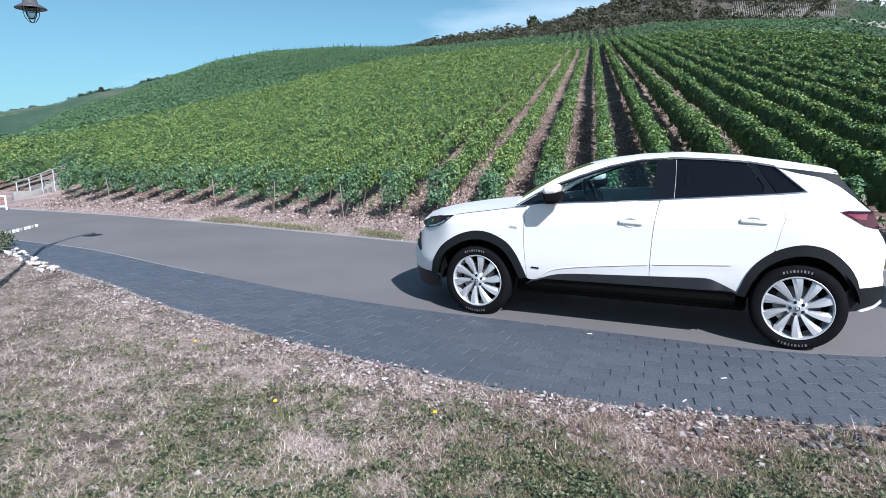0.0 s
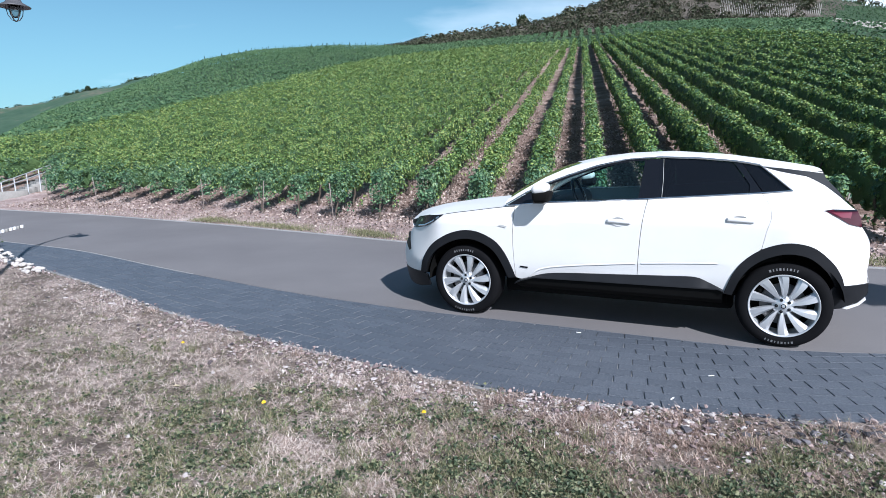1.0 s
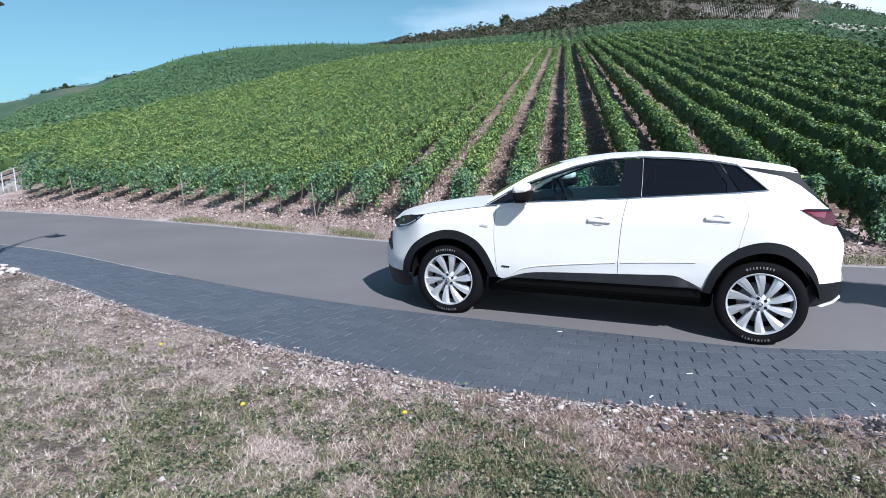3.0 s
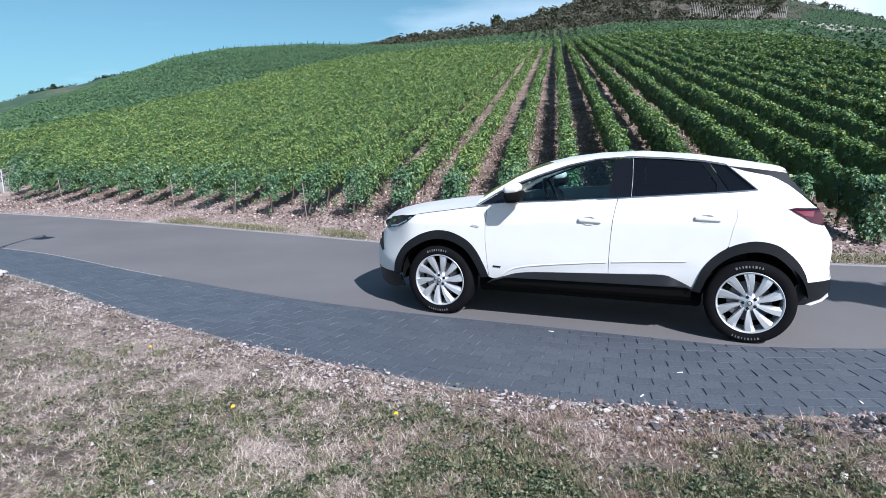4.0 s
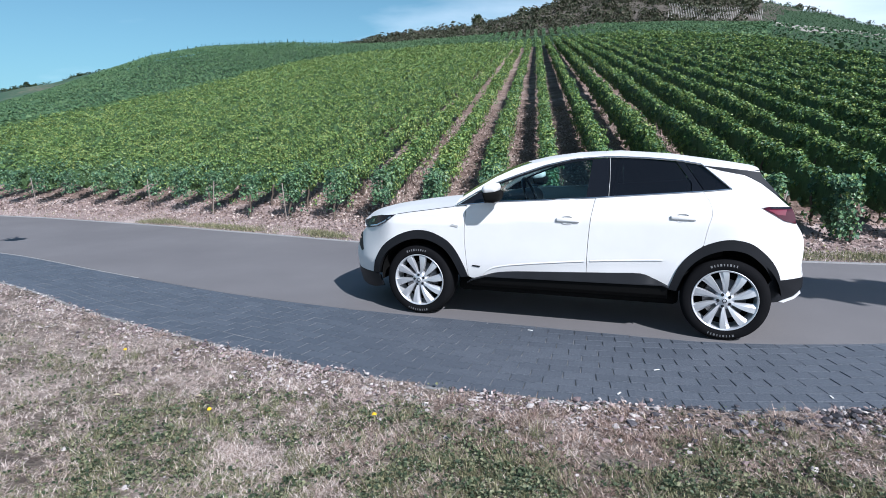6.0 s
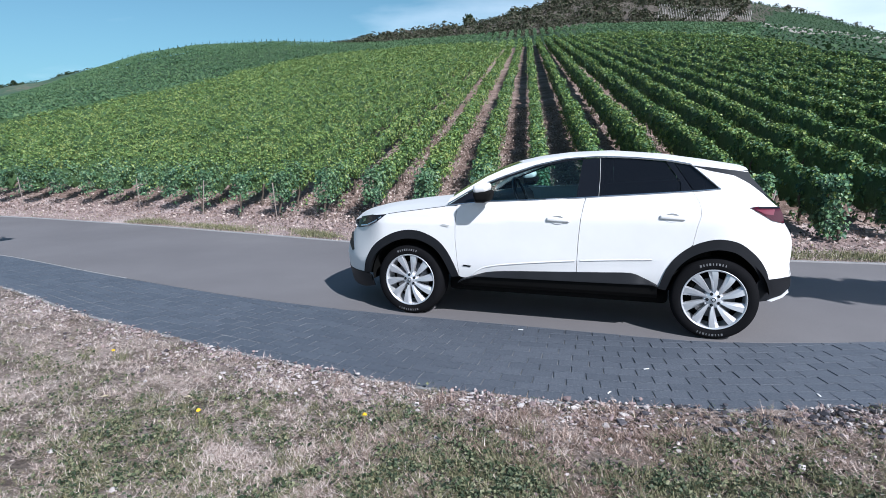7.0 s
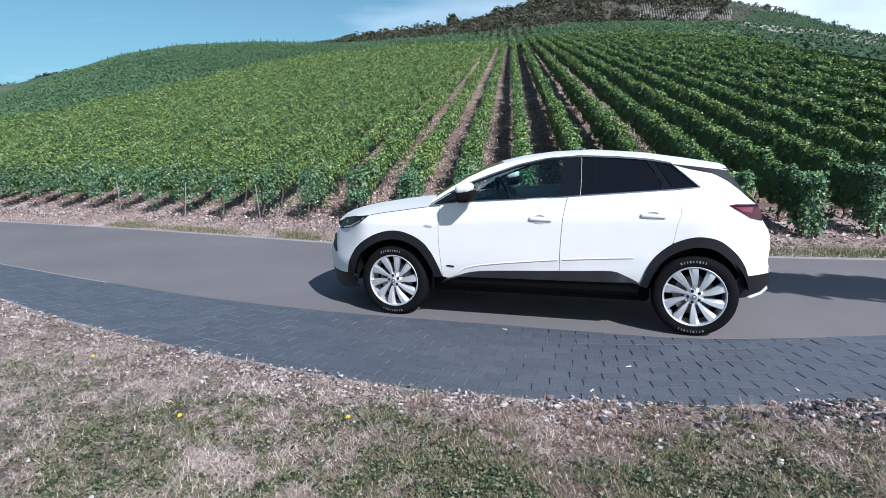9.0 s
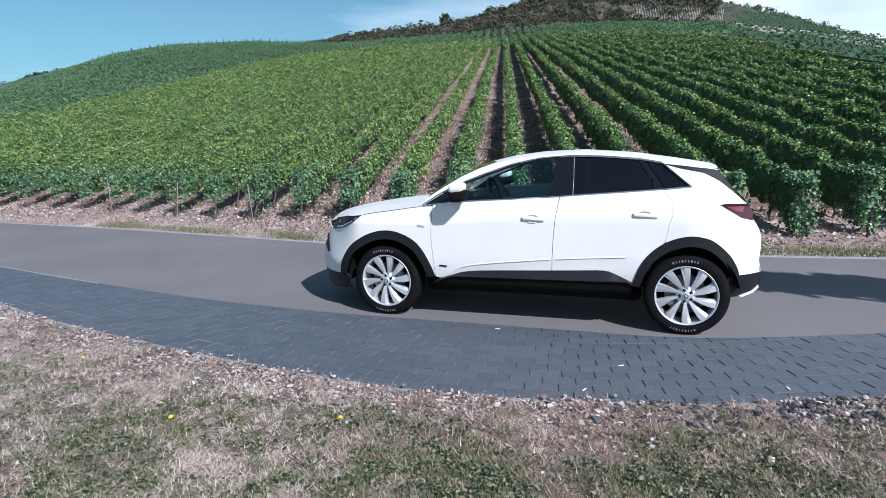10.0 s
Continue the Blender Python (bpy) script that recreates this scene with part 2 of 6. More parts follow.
def height(x, y):
    """The ground's height anywhere."""
    x, y = np.asarray(x, float), np.asarray(y, float)
    dx, dy = x - EYE.x, y - EYE.y
    r = np.hypot(dx, dy) + 1e-6
    az = np.degrees(np.arctan2(dx, dy))
    rc = np.interp(az, AZ_GRID, CREST)
    t1 = np.interp(az, AZ_NEAR, T_NEAR) - VINE / rc
    t2, t3 = np.interp(az, AZ_MID, T_MID), np.interp(az, AZ_FAR, T_FAR)
    near = slope_height(x, y)
    h1 = t1 * rc + EYE.z
    k = [rc, rc + 14, np.full_like(r, 150), np.full_like(r, 180), np.full_like(r, 330), np.full_like(r, 420), np.full_like(r, 2600)]
    v = [h1, (t1 - 0.008) * (rc + 14) + EYE.z, t2 * 150 + EYE.z, (t2 - 0.006) * 180 + EYE.z, t3 * 330 + EYE.z, t3 * 330, t3 * 330 * 0.2]
    out = v[0].copy()
    for a, b, p, q in zip(k[:-1], k[1:], v[:-1], v[1:]):
        f = np.clip((r - a) / (b - a), 0, 1)
        f = f * f * (3 - 2 * f) * 0.5 + f * 0.5
        out = np.where(r >= a, p + (q - p) * f, out)
    front = (np.abs(az) < 100) & (y > 1)
    hill = np.where(r < rc, np.minimum(near, h1 + 0.3), out)
    flat = np.where(r > 60, np.clip((r - 60) / 400, 0, 1) * 8, 0.0)
    return np.where(front, hill, np.where(np.abs(az) < 100, flat, flat)) - 0.012


def make_mesh(name, verts, faces, mats, smooth=False):
    me = bpy.data.meshes.new(name)
    me.from_pydata(verts, [], faces)
    for m in mats:
        me.materials.append(m)
    me.polygons.foreach_set("use_smooth", [smooth] * len(me.polygons))
    me.update()
    return me


radii = np.concatenate([np.linspace(0.02, 20, 90), np.geomspace(20.4, 90, 90), np.geomspace(91, 480, 110), np.geomspace(500, 2600, 14)])
azs = np.concatenate([np.arange(-180, -80, 5.0), np.arange(-80, 40, 0.5), np.arange(40, 180, 5.0)])
RR, AA = np.meshgrid(radii, np.radians(azs), indexing="ij")
GX, GY = EYE.x + RR * np.sin(AA), EYE.y + RR * np.cos(AA)
GZ = height(GX, GY)
bank = (GY > road_y(np.clip(GX, -40, 30)) + 0.3) & (RR < 30)
GZ = GZ + np.where(bank, 0.05 * rough_noise(GX, GY, 2.2) + 0.03 * rough_noise(GX, GY, 6.0), 0)
GZ = GZ + np.where((RR > 140) & (RR < 430), 1.6 * rough_noise(GX, GY, 0.06) + 0.7 * rough_noise(GX, GY, 0.2), 0)
verge = (GY < edge_y(np.clip(GX, -40, 30)) - 0.05) & (RR < 30)
GZ = GZ + np.where(verge, 0.012 + 0.02 * np.abs(rough_noise(GX, GY, 1.7)) + 0.01 * rough_noise(GX, GY, 7.0), 0)
nr, na = RR.shape
verts = np.stack([GX.ravel(), GY.ravel(), GZ.ravel()], 1)
faces, slots = [], []
deg = np.degrees(AA[0])
for i in range(nr - 1):
    for j in range(na):
        k = (j + 1) % na
        faces.append((i * na + j, i * na + k, (i + 1) * na + k, (i + 1) * na + j))
        if RR[i, j] < np.interp(deg[j], AZ_GRID, CREST) + 8:
            slots.append(0 if GY[i, j] <= 1.5 else 5 if GY[i, j] - road_y(min(max(GX[i, j], -40), 30)) > 2.4 else 1)
        elif RR[i, j] > 185 and deg[j] < -44:
            slots.append(4)
        elif RR[i, j] < 158 or deg[j] < -38:
            slots.append(3)
        elif deg[j] > 6.3 + np.interp(RR[i, j], [240, 330], [0, 4]) and RR[i, j] > 165 and math.degrees(math.atan2(GZ[i, j] - EYE.z, RR[i, j])) < 20 and np.interp(deg[j], [6.3, 9, 18], [0.1, 0.17, 0.17]) > 0.12:
            slots.append(3)
        else:
            slots.append(2)
me = make_mesh("ground", verts.tolist(), faces, [M_VERGE, M_SOIL, M_FAR, M_FARGREEN, M_FARFIELD, M_LANE], True)
me.polygons.foreach_set("material_index", slots)
tagged(new("ground", me), "dry verge, slate bank and hillside of a vineyard", "ground", kind="structure")


def ribbon(name, xs, low, high, z0, z1, mat):
    """A slab between two curves, with a side all round."""
    xs = list(xs)
    n = len(xs)
    top = [float(z1(x)) if callable(z1) else z1 for x in xs]
    v = [(x, float(low(x)), z) for x, z in zip(xs, top)] + [(x, float(high(x)), z) for x, z in zip(xs, top)]
    v += [(x, float(low(x)), z0) for x in xs] + [(x, float(high(x)), z0) for x in xs]
    f = []
    for i in range(n - 1):
        f.append((i, i + 1, n + i + 1, n + i))
        f.append((2 * n + i, 2 * n + i + 1, i + 1, i))
        f.append((n + i, n + i + 1, 3 * n + i + 1, 3 * n + i))
    return new(name, make_mesh(name, v, f, [mat]))


xs = np.arange(-40, 28.1, 0.25)
road = tagged(ribbon("road", xs, lambda x: pave_y(x), lambda x: road_y(x), -0.05, 0.003, M_ASPHALT), "grey asphalt village road curving past the hillside", "road", kind="structure")
pavement = tagged(ribbon("pavement", xs, lambda x: edge_y(x) - 0.02, lambda x: pave_y(x) + 0.15, -0.06, lambda x: np.interp(x, [-1, 0.2, 1.2], [-0.0035, -0.0055, -0.009]), M_JOINT), "grey concrete brick paving strip beside the road", "pavement", kind="structure")

M_EDGE = mottled("pale concrete edge", [(0.3, (0.24, 0.235, 0.23)), (0.7, (0.4, 0.39, 0.385))], 3, 40, 0.9, 0.3, 0.004)
tagged(ribbon("kerb", np.arange(-30, 20.1, 0.25), lambda x: road_y(x) - 0.02, lambda x: road_y(x) + 0.07, -0.03, 0.012, M_EDGE), "low pale concrete edging of the road", "kerb", kind="structure")
tagged(ribbon("trim", np.arange(-12, -4.0, 0.1), lambda x: pave_y(x) - 0.004, lambda x: pave_y(x) + 0.008, -0.03, 0.006, M_EDGE), "thin pale edging between asphalt and paving", "edging", kind="structure")

# the car
M_PAINT, nt, b = material("white car paint", (0.8, 0.8, 0.79), 0.45, 0, 0.15)
b.inputs["Coat Weight"].default_value = 0.08
b.inputs["Coat Roughness"].default_value = 0.04
v = coords(nt)
nt.links.new(ramp(nt, noise_tex(nt, v, 2.5, 4), [(0.35, (0.69, 0.68, 0.67)), (0.65, (0.72, 0.71, 0.7))]), b.inputs["Base Color"])
M_PLASTIC = mottled("black grained plastic", [(0.3, (0.009, 0.0095, 0.011)), (0.7, (0.015, 0.016, 0.019))], 5, 400, 0.5, 0.25, 0.001, 0.18)
M_GLOSSBLACK = material("gloss black trim", (0.008, 0.008, 0.01), 0.08)[0]
M_SPOILER = material("dark spoiler side", (0.012, 0.015, 0.02), 0.6, 0, 0.2)[0]
M_DARK = material("dark underbody", (0.006, 0.006, 0.006), 0.9, 0, 0.1)[0]
M_CHROME = material("bright trim", (0.75, 0.75, 0.76), 0.18, 1.0)[0]
M_RIM, nt, b = material("silver alloy", (0.6, 0.61, 0.63), 0.35, 0.6)
nt.links.new(ramp(nt, noise_tex(nt, coords(nt), 30, 4), [(0.3, (0.32, 0.32, 0.32)), (0.7, (0.45, 0.45, 0.45))]), b.inputs["Roughness"])
M_RUBBER = mottled("tyre rubber", [(0.3, (0.004, 0.004, 0.005)), (0.7, (0.009, 0.009, 0.01))], 6, 150, 0.85, 0.3, 0.002, 0.08)
M_LETTER = material("pale tyre marking", (0.14, 0.14, 0.145), 0.6)[0]
M_DISC = material("cast brake disc", (0.16, 0.16, 0.165), 0.5, 0.8)[0]
M_CLEAR = glass("clear side glass", (0.74, 0.9, 0.91), 0.96)
M_TINT = glass("privacy glass", (0.1, 0.12, 0.17), 0.45, ior=1.3)
M_TAIL = material("red lamp lens", (0.05, 0.004, 0.013), 0.08)[0]
M_TAILGLINT = material("pale red lens highlight", (0.17, 0.04, 0.06), 0.1)[0]
M_SILVER = material("silver paint", (0.72, 0.72, 0.72), 0.35, 0.1)[0]
M_BADGE = material("satin badge", (0.55, 0.55, 0.54), 0.4, 0.2)[0]
M_LAMP = material("dark lamp housing", (0.012, 0.014, 0.02), 0.2, 0, 0.3)[0]
M_LENS = material("lamp reflector", (0.6, 0.63, 0.68), 0.12, 0.9)[0]
M_SEAT = mottled("dark seat cloth", [(0.3, (0.05, 0.054, 0.056)), (0.7, (0.09, 0.096, 0.098))], 8, 200, 0.9, 0.3, 0.002)

CENTRE = 0.88          # y of the car's middle line
CREASE = ([0.5, 0.63, 0.74, 0.99, 1.5, 1.79, 2.19, 2.4], [0.36, 0.425, 0.505, 0.553, 0.607, 0.63, 0.654, 0.66])
SHOULDER = ([-0.3, 0.5, 1.4, 2.6, 3.1], [0.9, 0.925, 0.99, 1.055, 1.07])


def step(t):
    t = min(max(t, 0.0), 1.0)
    return t * t * (3 - 2 * t)


def flank(x, z):
    """y of the car's near side at a place along it and a height."""
    y = -0.03
    if z < 0.62:
        y += 0.05 * ((0.62 - z) / 0.3) ** 2
    if z > 0.95:
        y += 0.10 * ((min(z, 1.13) - 0.95) / 0.3) ** 1.5
    if z > 1.13:
        y += 0.42 * (z - 1.13) + 0.01
    if x < -0.1:
        y += 0.38 * ((-0.1 - x) / 0.74) ** 2.7 + 0.32 * max(0.0, min(z, 0.95) - 0.5) * step((-0.25 - x) / 0.4)
    if x > 2.6:
        y += 0.30 * ((x - 2.6) / 0.65) ** 2.4
    if z > 1.1 and x > 1.6:
        y += 0.06 * ((x - 1.6) / 1.5) ** 2
    if 0.5 < x < 2.4:
        zc = float(np.interp(x, *CREASE))
        y += 0.008 * step((zc - z) / 0.05) * step((x - 0.55) / 0.2) * step((2.35 - x) / 0.25)
    if x > -0.3 and z < 1.14:
        y += 0.012 * step((z - float(np.interp(x, *SHOULDER))) / 0.025)
    return y


def curve(pts, n=6):
    """A soft line through a few corners."""
    out = []
    p = [pts[0], *pts, pts[-1]]
    for i in range(1, len(p) - 2):
        for k in range(n):
            t = k / n
            q = []
            for a, b2, c, d in zip(p[i - 1], p[i], p[i + 1], p[i + 2]):
                q.append(0.5 * (2 * b2 + (c - a) * t + (2 * a - 5 * b2 + 4 * c - d) * t * t + (3 * b2 - a - 3 * c + d) * t ** 3))
            out.append(tuple(q))
    out.append(tuple(pts[-1]))
    return out


def link(name, bm, mats, parent, label=""):
    me = bpy.data.meshes.new(name)
    bm.to_mesh(me)
    bm.free()
    for m in mats if isinstance(mats, (list, tuple)) else [mats]:
        me.materials.append(m)
    return add_part(name, me, parent, label)


def add_part(name, me, parent, label="", m=None, kind=""):
    ob = new(name, me)
    ob.parent = parent
    if m is not None:
        ob.matrix_basis = m
    return tagged(ob, label, kind=kind)


def panel(name, poly, mat, parent, off=0.0, depth=0.03, cell=0.032, far=False, label="", lip=0.004):
    """A sheet-metal panel: an outline seen from the side, laid on the car's flank, with a turned-in edge."""
    area = sum(a[0] * b2[1] - b2[0] * a[1] for a, b2 in zip(poly, poly[1:] + poly[:1]))
    if area < 0:
        poly = poly[::-1]
    bm = bmesh.new()
    bm.faces.new([bm.verts.new((x, 0, z)) for x, z in poly])
    xs_ = [p[0] for p in poly]
    zs_ = [p[1] for p in poly]
    for axis, lo, hi in ((0, min(xs_), max(xs_)), (2, min(zs_), max(zs_))):
        n = int((hi - lo) / cell)
        for k in range(1, n + 1):
            co, no = [0, 0, 0], [0, 0, 0]
            co[axis], no[axis] = lo + (hi - lo) * k / (n + 1), 1
            bmesh.ops.bisect_plane(bm, geom=bm.verts[:] + bm.edges[:] + bm.faces[:], plane_co=co, plane_no=no)
    for w in bm.verts:
        w.co.y = flank(w.co.x, w.co.z) + off
    for f in bm.faces:
        f.smooth = True
    rim_edges = [e for e in bm.edges if e.is_boundary]
    made = bmesh.ops.extrude_edge_only(bm, edges=rim_edges)["geom"]
    for w in made:
        if isinstance(w, bmesh.types.BMVert):
            w.co.y += depth
    for e in rim_edges:
        e.smooth = False
    if far:
        for w in bm.verts:
            w.co.y = 2 * CENTRE - w.co.y
        bmesh.ops.reverse_faces(bm, faces=bm.faces)
    return link(name, bm, mat, parent, label)


def strip(name, pts, width, mat, parent, off=-0.006, far=False, label=""):
    """A raised trim strip that follows a line on the flank."""
    bm = bmesh.new()
    rows_ = []
    for i, (x, z) in enumerate(pts):
        a, b2 = pts[max(i - 1, 0)], pts[min(i + 1, len(pts) - 1)]
        d = Vector((b2[0] - a[0], b2[1] - a[1])).normalized()
        n = Vector((-d.y, d.x)) * width * 0.5
        row = []
        for s, dy in ((-1, 0.012), (-0.7, 0), (0.7, 0), (1, 0.012)):
            px, pz = x + n.x * s, z + n.y * s
            y = flank(px, pz) + off + dy
            row.append(bm.verts.new((px, 2 * CENTRE - y if far else y, pz)))
        rows_.append(row)
    for r0, r1 in zip(rows_, rows_[1:]):
        for k in range(3):
            bm.faces.new((r0[k], r1[k], r1[k + 1], r0[k + 1])).smooth = True
    return link(name, bm, mat, parent, label)


def sheet(name, grid, mat, parent, label="", smooth=True, sharp=()):
    """A surface through a grid of places."""
    bm = bmesh.new()
    vs = [[bm.verts.new(p) for p in row] for row in grid]
    for r0, r1 in zip(vs, vs[1:]):
        for k in range(len(r0) - 1):
            bm.faces.new((r0[k], r0[k + 1], r1[k + 1], r1[k])).smooth = smooth
        for k in sharp:
            e = bm.edges.get((r0[k], r1[k]))
            e.smooth = False
    return link(name, bm, mat, parent, label)


def turned(profile, n=64, cap=False):
    """A body turned about the y axis from (radius, y) pairs."""
    bm = bmesh.new()
    rings = []
    for r, y in profile:
        rings.append([bm.verts.new((r * math.cos(2 * math.pi * k / n), y, r * math.sin(2 * math.pi * k / n))) for k in range(n)])
    for a, b2 in zip(rings, rings[1:]):
        for k in range(n):
            bm.faces.new((a[k], a[(k + 1) % n], b2[(k + 1) % n], b2[k])).smooth = True
    if cap:
        bm.faces.new(rings[0])
        bm.faces.new(rings[-1])
    return bm


def rounded(size, r, seg=3):
    bm = bmesh.new()
    bmesh.ops.create_cube(bm, size=1)
    bmesh.ops.scale(bm, vec=size, verts=bm.verts)
    bmesh.ops.bevel(bm, geom=bm.edges[:], offset=r, segments=seg, profile=0.5, affect="EDGES")
    for f in bm.faces:
        f.smooth = True
    return bm


def placed(bm, m):
    bmesh.ops.transform(bm, matrix=m, verts=bm.verts)
    return bm


car = tagged(new("car"), "white five-door SUV with black cladding parked on the road", "car")

ARCH_F = curve([(-0.526, 0.38), (-0.47, 0.53), (-0.37, 0.665), (-0.216, 0.768), (-0.086, 0.818), (0.035, 0.834), (0.161, 0.814), (0.303, 0.745), (0.395, 0.645), (0.461, 0.521), (0.502, 0.41)])
ARCH_R = curve([(2.245, 0.41), (2.262, 0.465), (2.308, 0.589), (2.384, 0.699), (2.498, 0.787), (2.631, 0.836), (2.744, 0.84), (2.861, 0.802), (2.98, 0.697), (3.048, 0.594), (3.08, 0.505)])
GAP_F = curve([(0.488, 1.062), (0.48, 0.929), (0.475, 0.772), (0.487, 0.614), (0.504, 0.41)])
GAP_B = curve([(1.632, 1.148), (1.605, 0.981), (1.586, 0.761), (1.577, 0.489), (1.583, 0.333)])
GAP_R = curve([(2.495, 0.792), (2.521, 0.934), (2.546, 1.035), (2.53, 1.12), (2.478, 1.206)])
BELT = ([0.35, 0.377, 0.767, 1.2, 1.629, 1.734, 2.476, 2.689], [1.06, 1.064, 1.105, 1.127, 1.152, 1.161, 1.211, 1.23])
ROOF_LINE = ([0.377, 0.572, 0.759, 0.945, 1.181, 1.463, 1.715, 2.013, 2.28, 2.461, 2.794, 2.9], [1.063, 1.181, 1.269, 1.338, 1.418, 1.479, 1.494, 1.482, 1.457, 1.424, 1.374, 1.355])
belt = lambda x: float(np.interp(x, *BELT))
cant = lambda x: float(np.interp(x, *ROOF_LINE))
G = 0.0024
NOSE = [(-0.70, 0.795), (-0.80, 0.70), (-0.885, 0.58), (-0.955, 0.42), (-0.98, 0.335)]
REAR = [(3.11, 1.09), (3.16, 0.96), (3.235, 0.83), (3.247, 0.716), (3.24, 0.612), (3.255, 0.512)]


def belt_line(x0, x1, dz=0.0):
    n = max(2, int((x1 - x0) / 0.06))
    return [(x0 + (x1 - x0) * k / n, belt(x0 + (x1 - x0) * k / n) + dz) for k in range(n + 1)]


def cant_line(x0, x1, dz=0.0):
    n = max(2, int((x1 - x0) / 0.05))
    return [(x0 + (x1 - x0) * k / n, cant(x0 + (x1 - x0) * k / n) + dz) for k in range(n + 1)]


def side(far):
    """All that is on one flank."""
    split = min(range(len(ARCH_F)), key=lambda k: abs(ARCH_F[k][0] + 0.36))
    cut = ARCH_F[split:]
    panel("front_fender", [(-0.22, 0.972), (-0.07, 0.996), (0.067, 1.014), (0.25, 1.04), (0.377, 1.056)] + [(x - G, z) for x, z in GAP_F] + cut[::-1][1:] + [(-0.44, 0.846), (-0.32, 0.9)], M_PAINT, car, far=far)
    panel("front_bumper", [(-0.441, 0.845), (-0.55, 0.818), (-0.643, 0.797)] + NOSE + [(-0.75, 0.365), (-0.53, 0.378)] + ARCH_F[:split + 1], M_PAINT, car, far=far)
    panel("lower_bumper", [(-0.75, 0.362), (-0.6, 0.372), (-0.5, 0.376), (-0.44, 0.35), (-0.42, 0.24), (-0.56, 0.205), (-0.7, 0.19), (-0.94, 0.195), (-0.985, 0.26), (-0.98, 0.34), (-0.9, 0.352)], M_PLASTIC, car, -0.008, far=far, label="black plastic lower bumper")
    door = panel("front_door", [(x + G, z) for x, z in GAP_F] + [(0.54, 0.4)] + [(x - G, z) for x, z in GAP_B[::-1] if z > 0.42] + belt_line(0.492, 1.625)[::-1], M_PAINT, car, far=far)
    rdoor = panel("rear_door", [(x + G, z) for x, z in GAP_B if z > 0.42] + [(1.6, 0.47), (2.0, 0.515), (2.11, 0.482), (2.2, 0.44), (2.243, 0.425)] + [p for p in ARCH_R if p[0] < 2.488] + [(x - 0.0012, z) for x, z in GAP_R] + belt_line(1.64, 2.47)[::-1], M_PAINT, car, far=far)
    panel("rear_quarter", [(x + 0.0012, z) for x, z in GAP_R] + [(2.689, 1.229), (2.62, 1.288), (2.55, 1.347), (2.472, 1.41), (2.6, 1.374), (2.775, 1.338), (2.82, 1.316), (2.9, 1.27), (3.0, 1.19), (3.06, 1.135)] + curve(REAR) + [(3.083, 0.508)] + [p for p in ARCH_R[::-1] if p[0] > 2.495], M_PAINT, car, far=far)
    panel("rear_lower_bumper", [(3.0, 0.51), (3.262, 0.51), (3.268, 0.43), (3.24, 0.385), (3.13, 0.325), (2.95, 0.32), (2.95, 0.42)], M_PLASTIC, car, -0.006, far=far, label="black plastic lower bumper")
    panel("skid_trim", [(3.08, 0.33), (3.19, 0.356), (3.25, 0.4), (3.258, 0.375), (3.21, 0.338), (3.12, 0.315)], M_SILVER, car, -0.02, far=far, label="bright silver bumper trim")
    panel("roof_side", cant_line(0.385, 1.45, 0.012) + [(1.42, 1.497), (1.282, 1.482), (1.15, 1.456), (1.02, 1.43), (0.915, 1.4), (0.742, 1.324), (0.568, 1.222), (0.42, 1.13)], M_PAINT, car, -0.004, far=far)
    # wheel-arch cladding
    for name, arch, cx in (("front_arch_trim", ARCH_F, 0.0), ("rear_arch_trim", ARCH_R, 2.675)):
        inner = [(cx + (x - cx) * 0.855, 0.35 + (z - 0.35) * 0.83) for x, z in arch]
        panel(name, arch + inner[::-1], M_PLASTIC, car, -0.012, 0.06, far=far, label="black wheel arch trim")
    # sill
    top = [(0.508, 0.372), (0.56, 0.4), (0.63, 0.421), (0.761, 0.463), (0.945, 0.486), (1.4, 0.507), (1.576, 0.515), (1.8, 0.525), (2.02, 0.533), (2.12, 0.5), (2.2, 0.462), (2.24, 0.44)]
    upper, lower = [], []
    for x, z in curve(top, 3):
        zm = min(0.43 + 0.012 * (x - 0.5), z - 0.006)
        flip = lambda pts: [(x, 2 * CENTRE - y if far else y, h) for y, h in pts]
        upper.append(flip(((flank(x, z) + 0.01, z), (flank(x, z) - 0.014, z - 0.002), (-0.062, zm + 0.004), (-0.064, zm - 0.004), (-0.05, zm - 0.008))))
        lower.append(flip(((-0.05, zm - 0.007), (-0.02, 0.36), (0.05, 0.325), (0.16, 0.285))))
    sill = sheet("sill", upper, M_PLASTIC, car, "black sill cladding", sharp=(1, 2, 3))
    # M_DARK instead of the sill plastic paints in the shade underneath
    sheet("lower_sill", lower, M_DARK, sill, "sill underside in a darker black that holds its shade", sharp=(1, 2))
    line = curve([(x, z) for x, z in zip(*CREASE) if x > 0.6])
    strip("door_crease", [p for p in line if p[0] < 1.574], 0.014, M_PAINT, door, -0.004, far)
    strip("door_crease", [p for p in line if 1.592 < p[0] < 2.22], 0.014, M_PAINT, rdoor, -0.004, far)
    # glass and pillars
    panel("front_side_window", belt_line(0.66, 1.552, 0.014) + [(1.584, 1.462)] + cant_line(0.66, 1.575, -0.016)[::-1], M_CLEAR, car, 0.016, 0.004, far=far, label="clear side window")
    panel("mirror_sail", belt_line(0.392, 0.655, 0.008) + cant_line(0.4, 0.655, -0.006)[::-1], M_GLOSSBLACK, car, 0.012, 0.02, far=far, label="black quarter trim")
    panel("window_frame", cant_line(0.63, 1.585, -0.002) + cant_line(0.63, 1.585, -0.02)[::-1], M_GLOSSBLACK, car, 0.006, 0.02, far=far, label="black window frame")
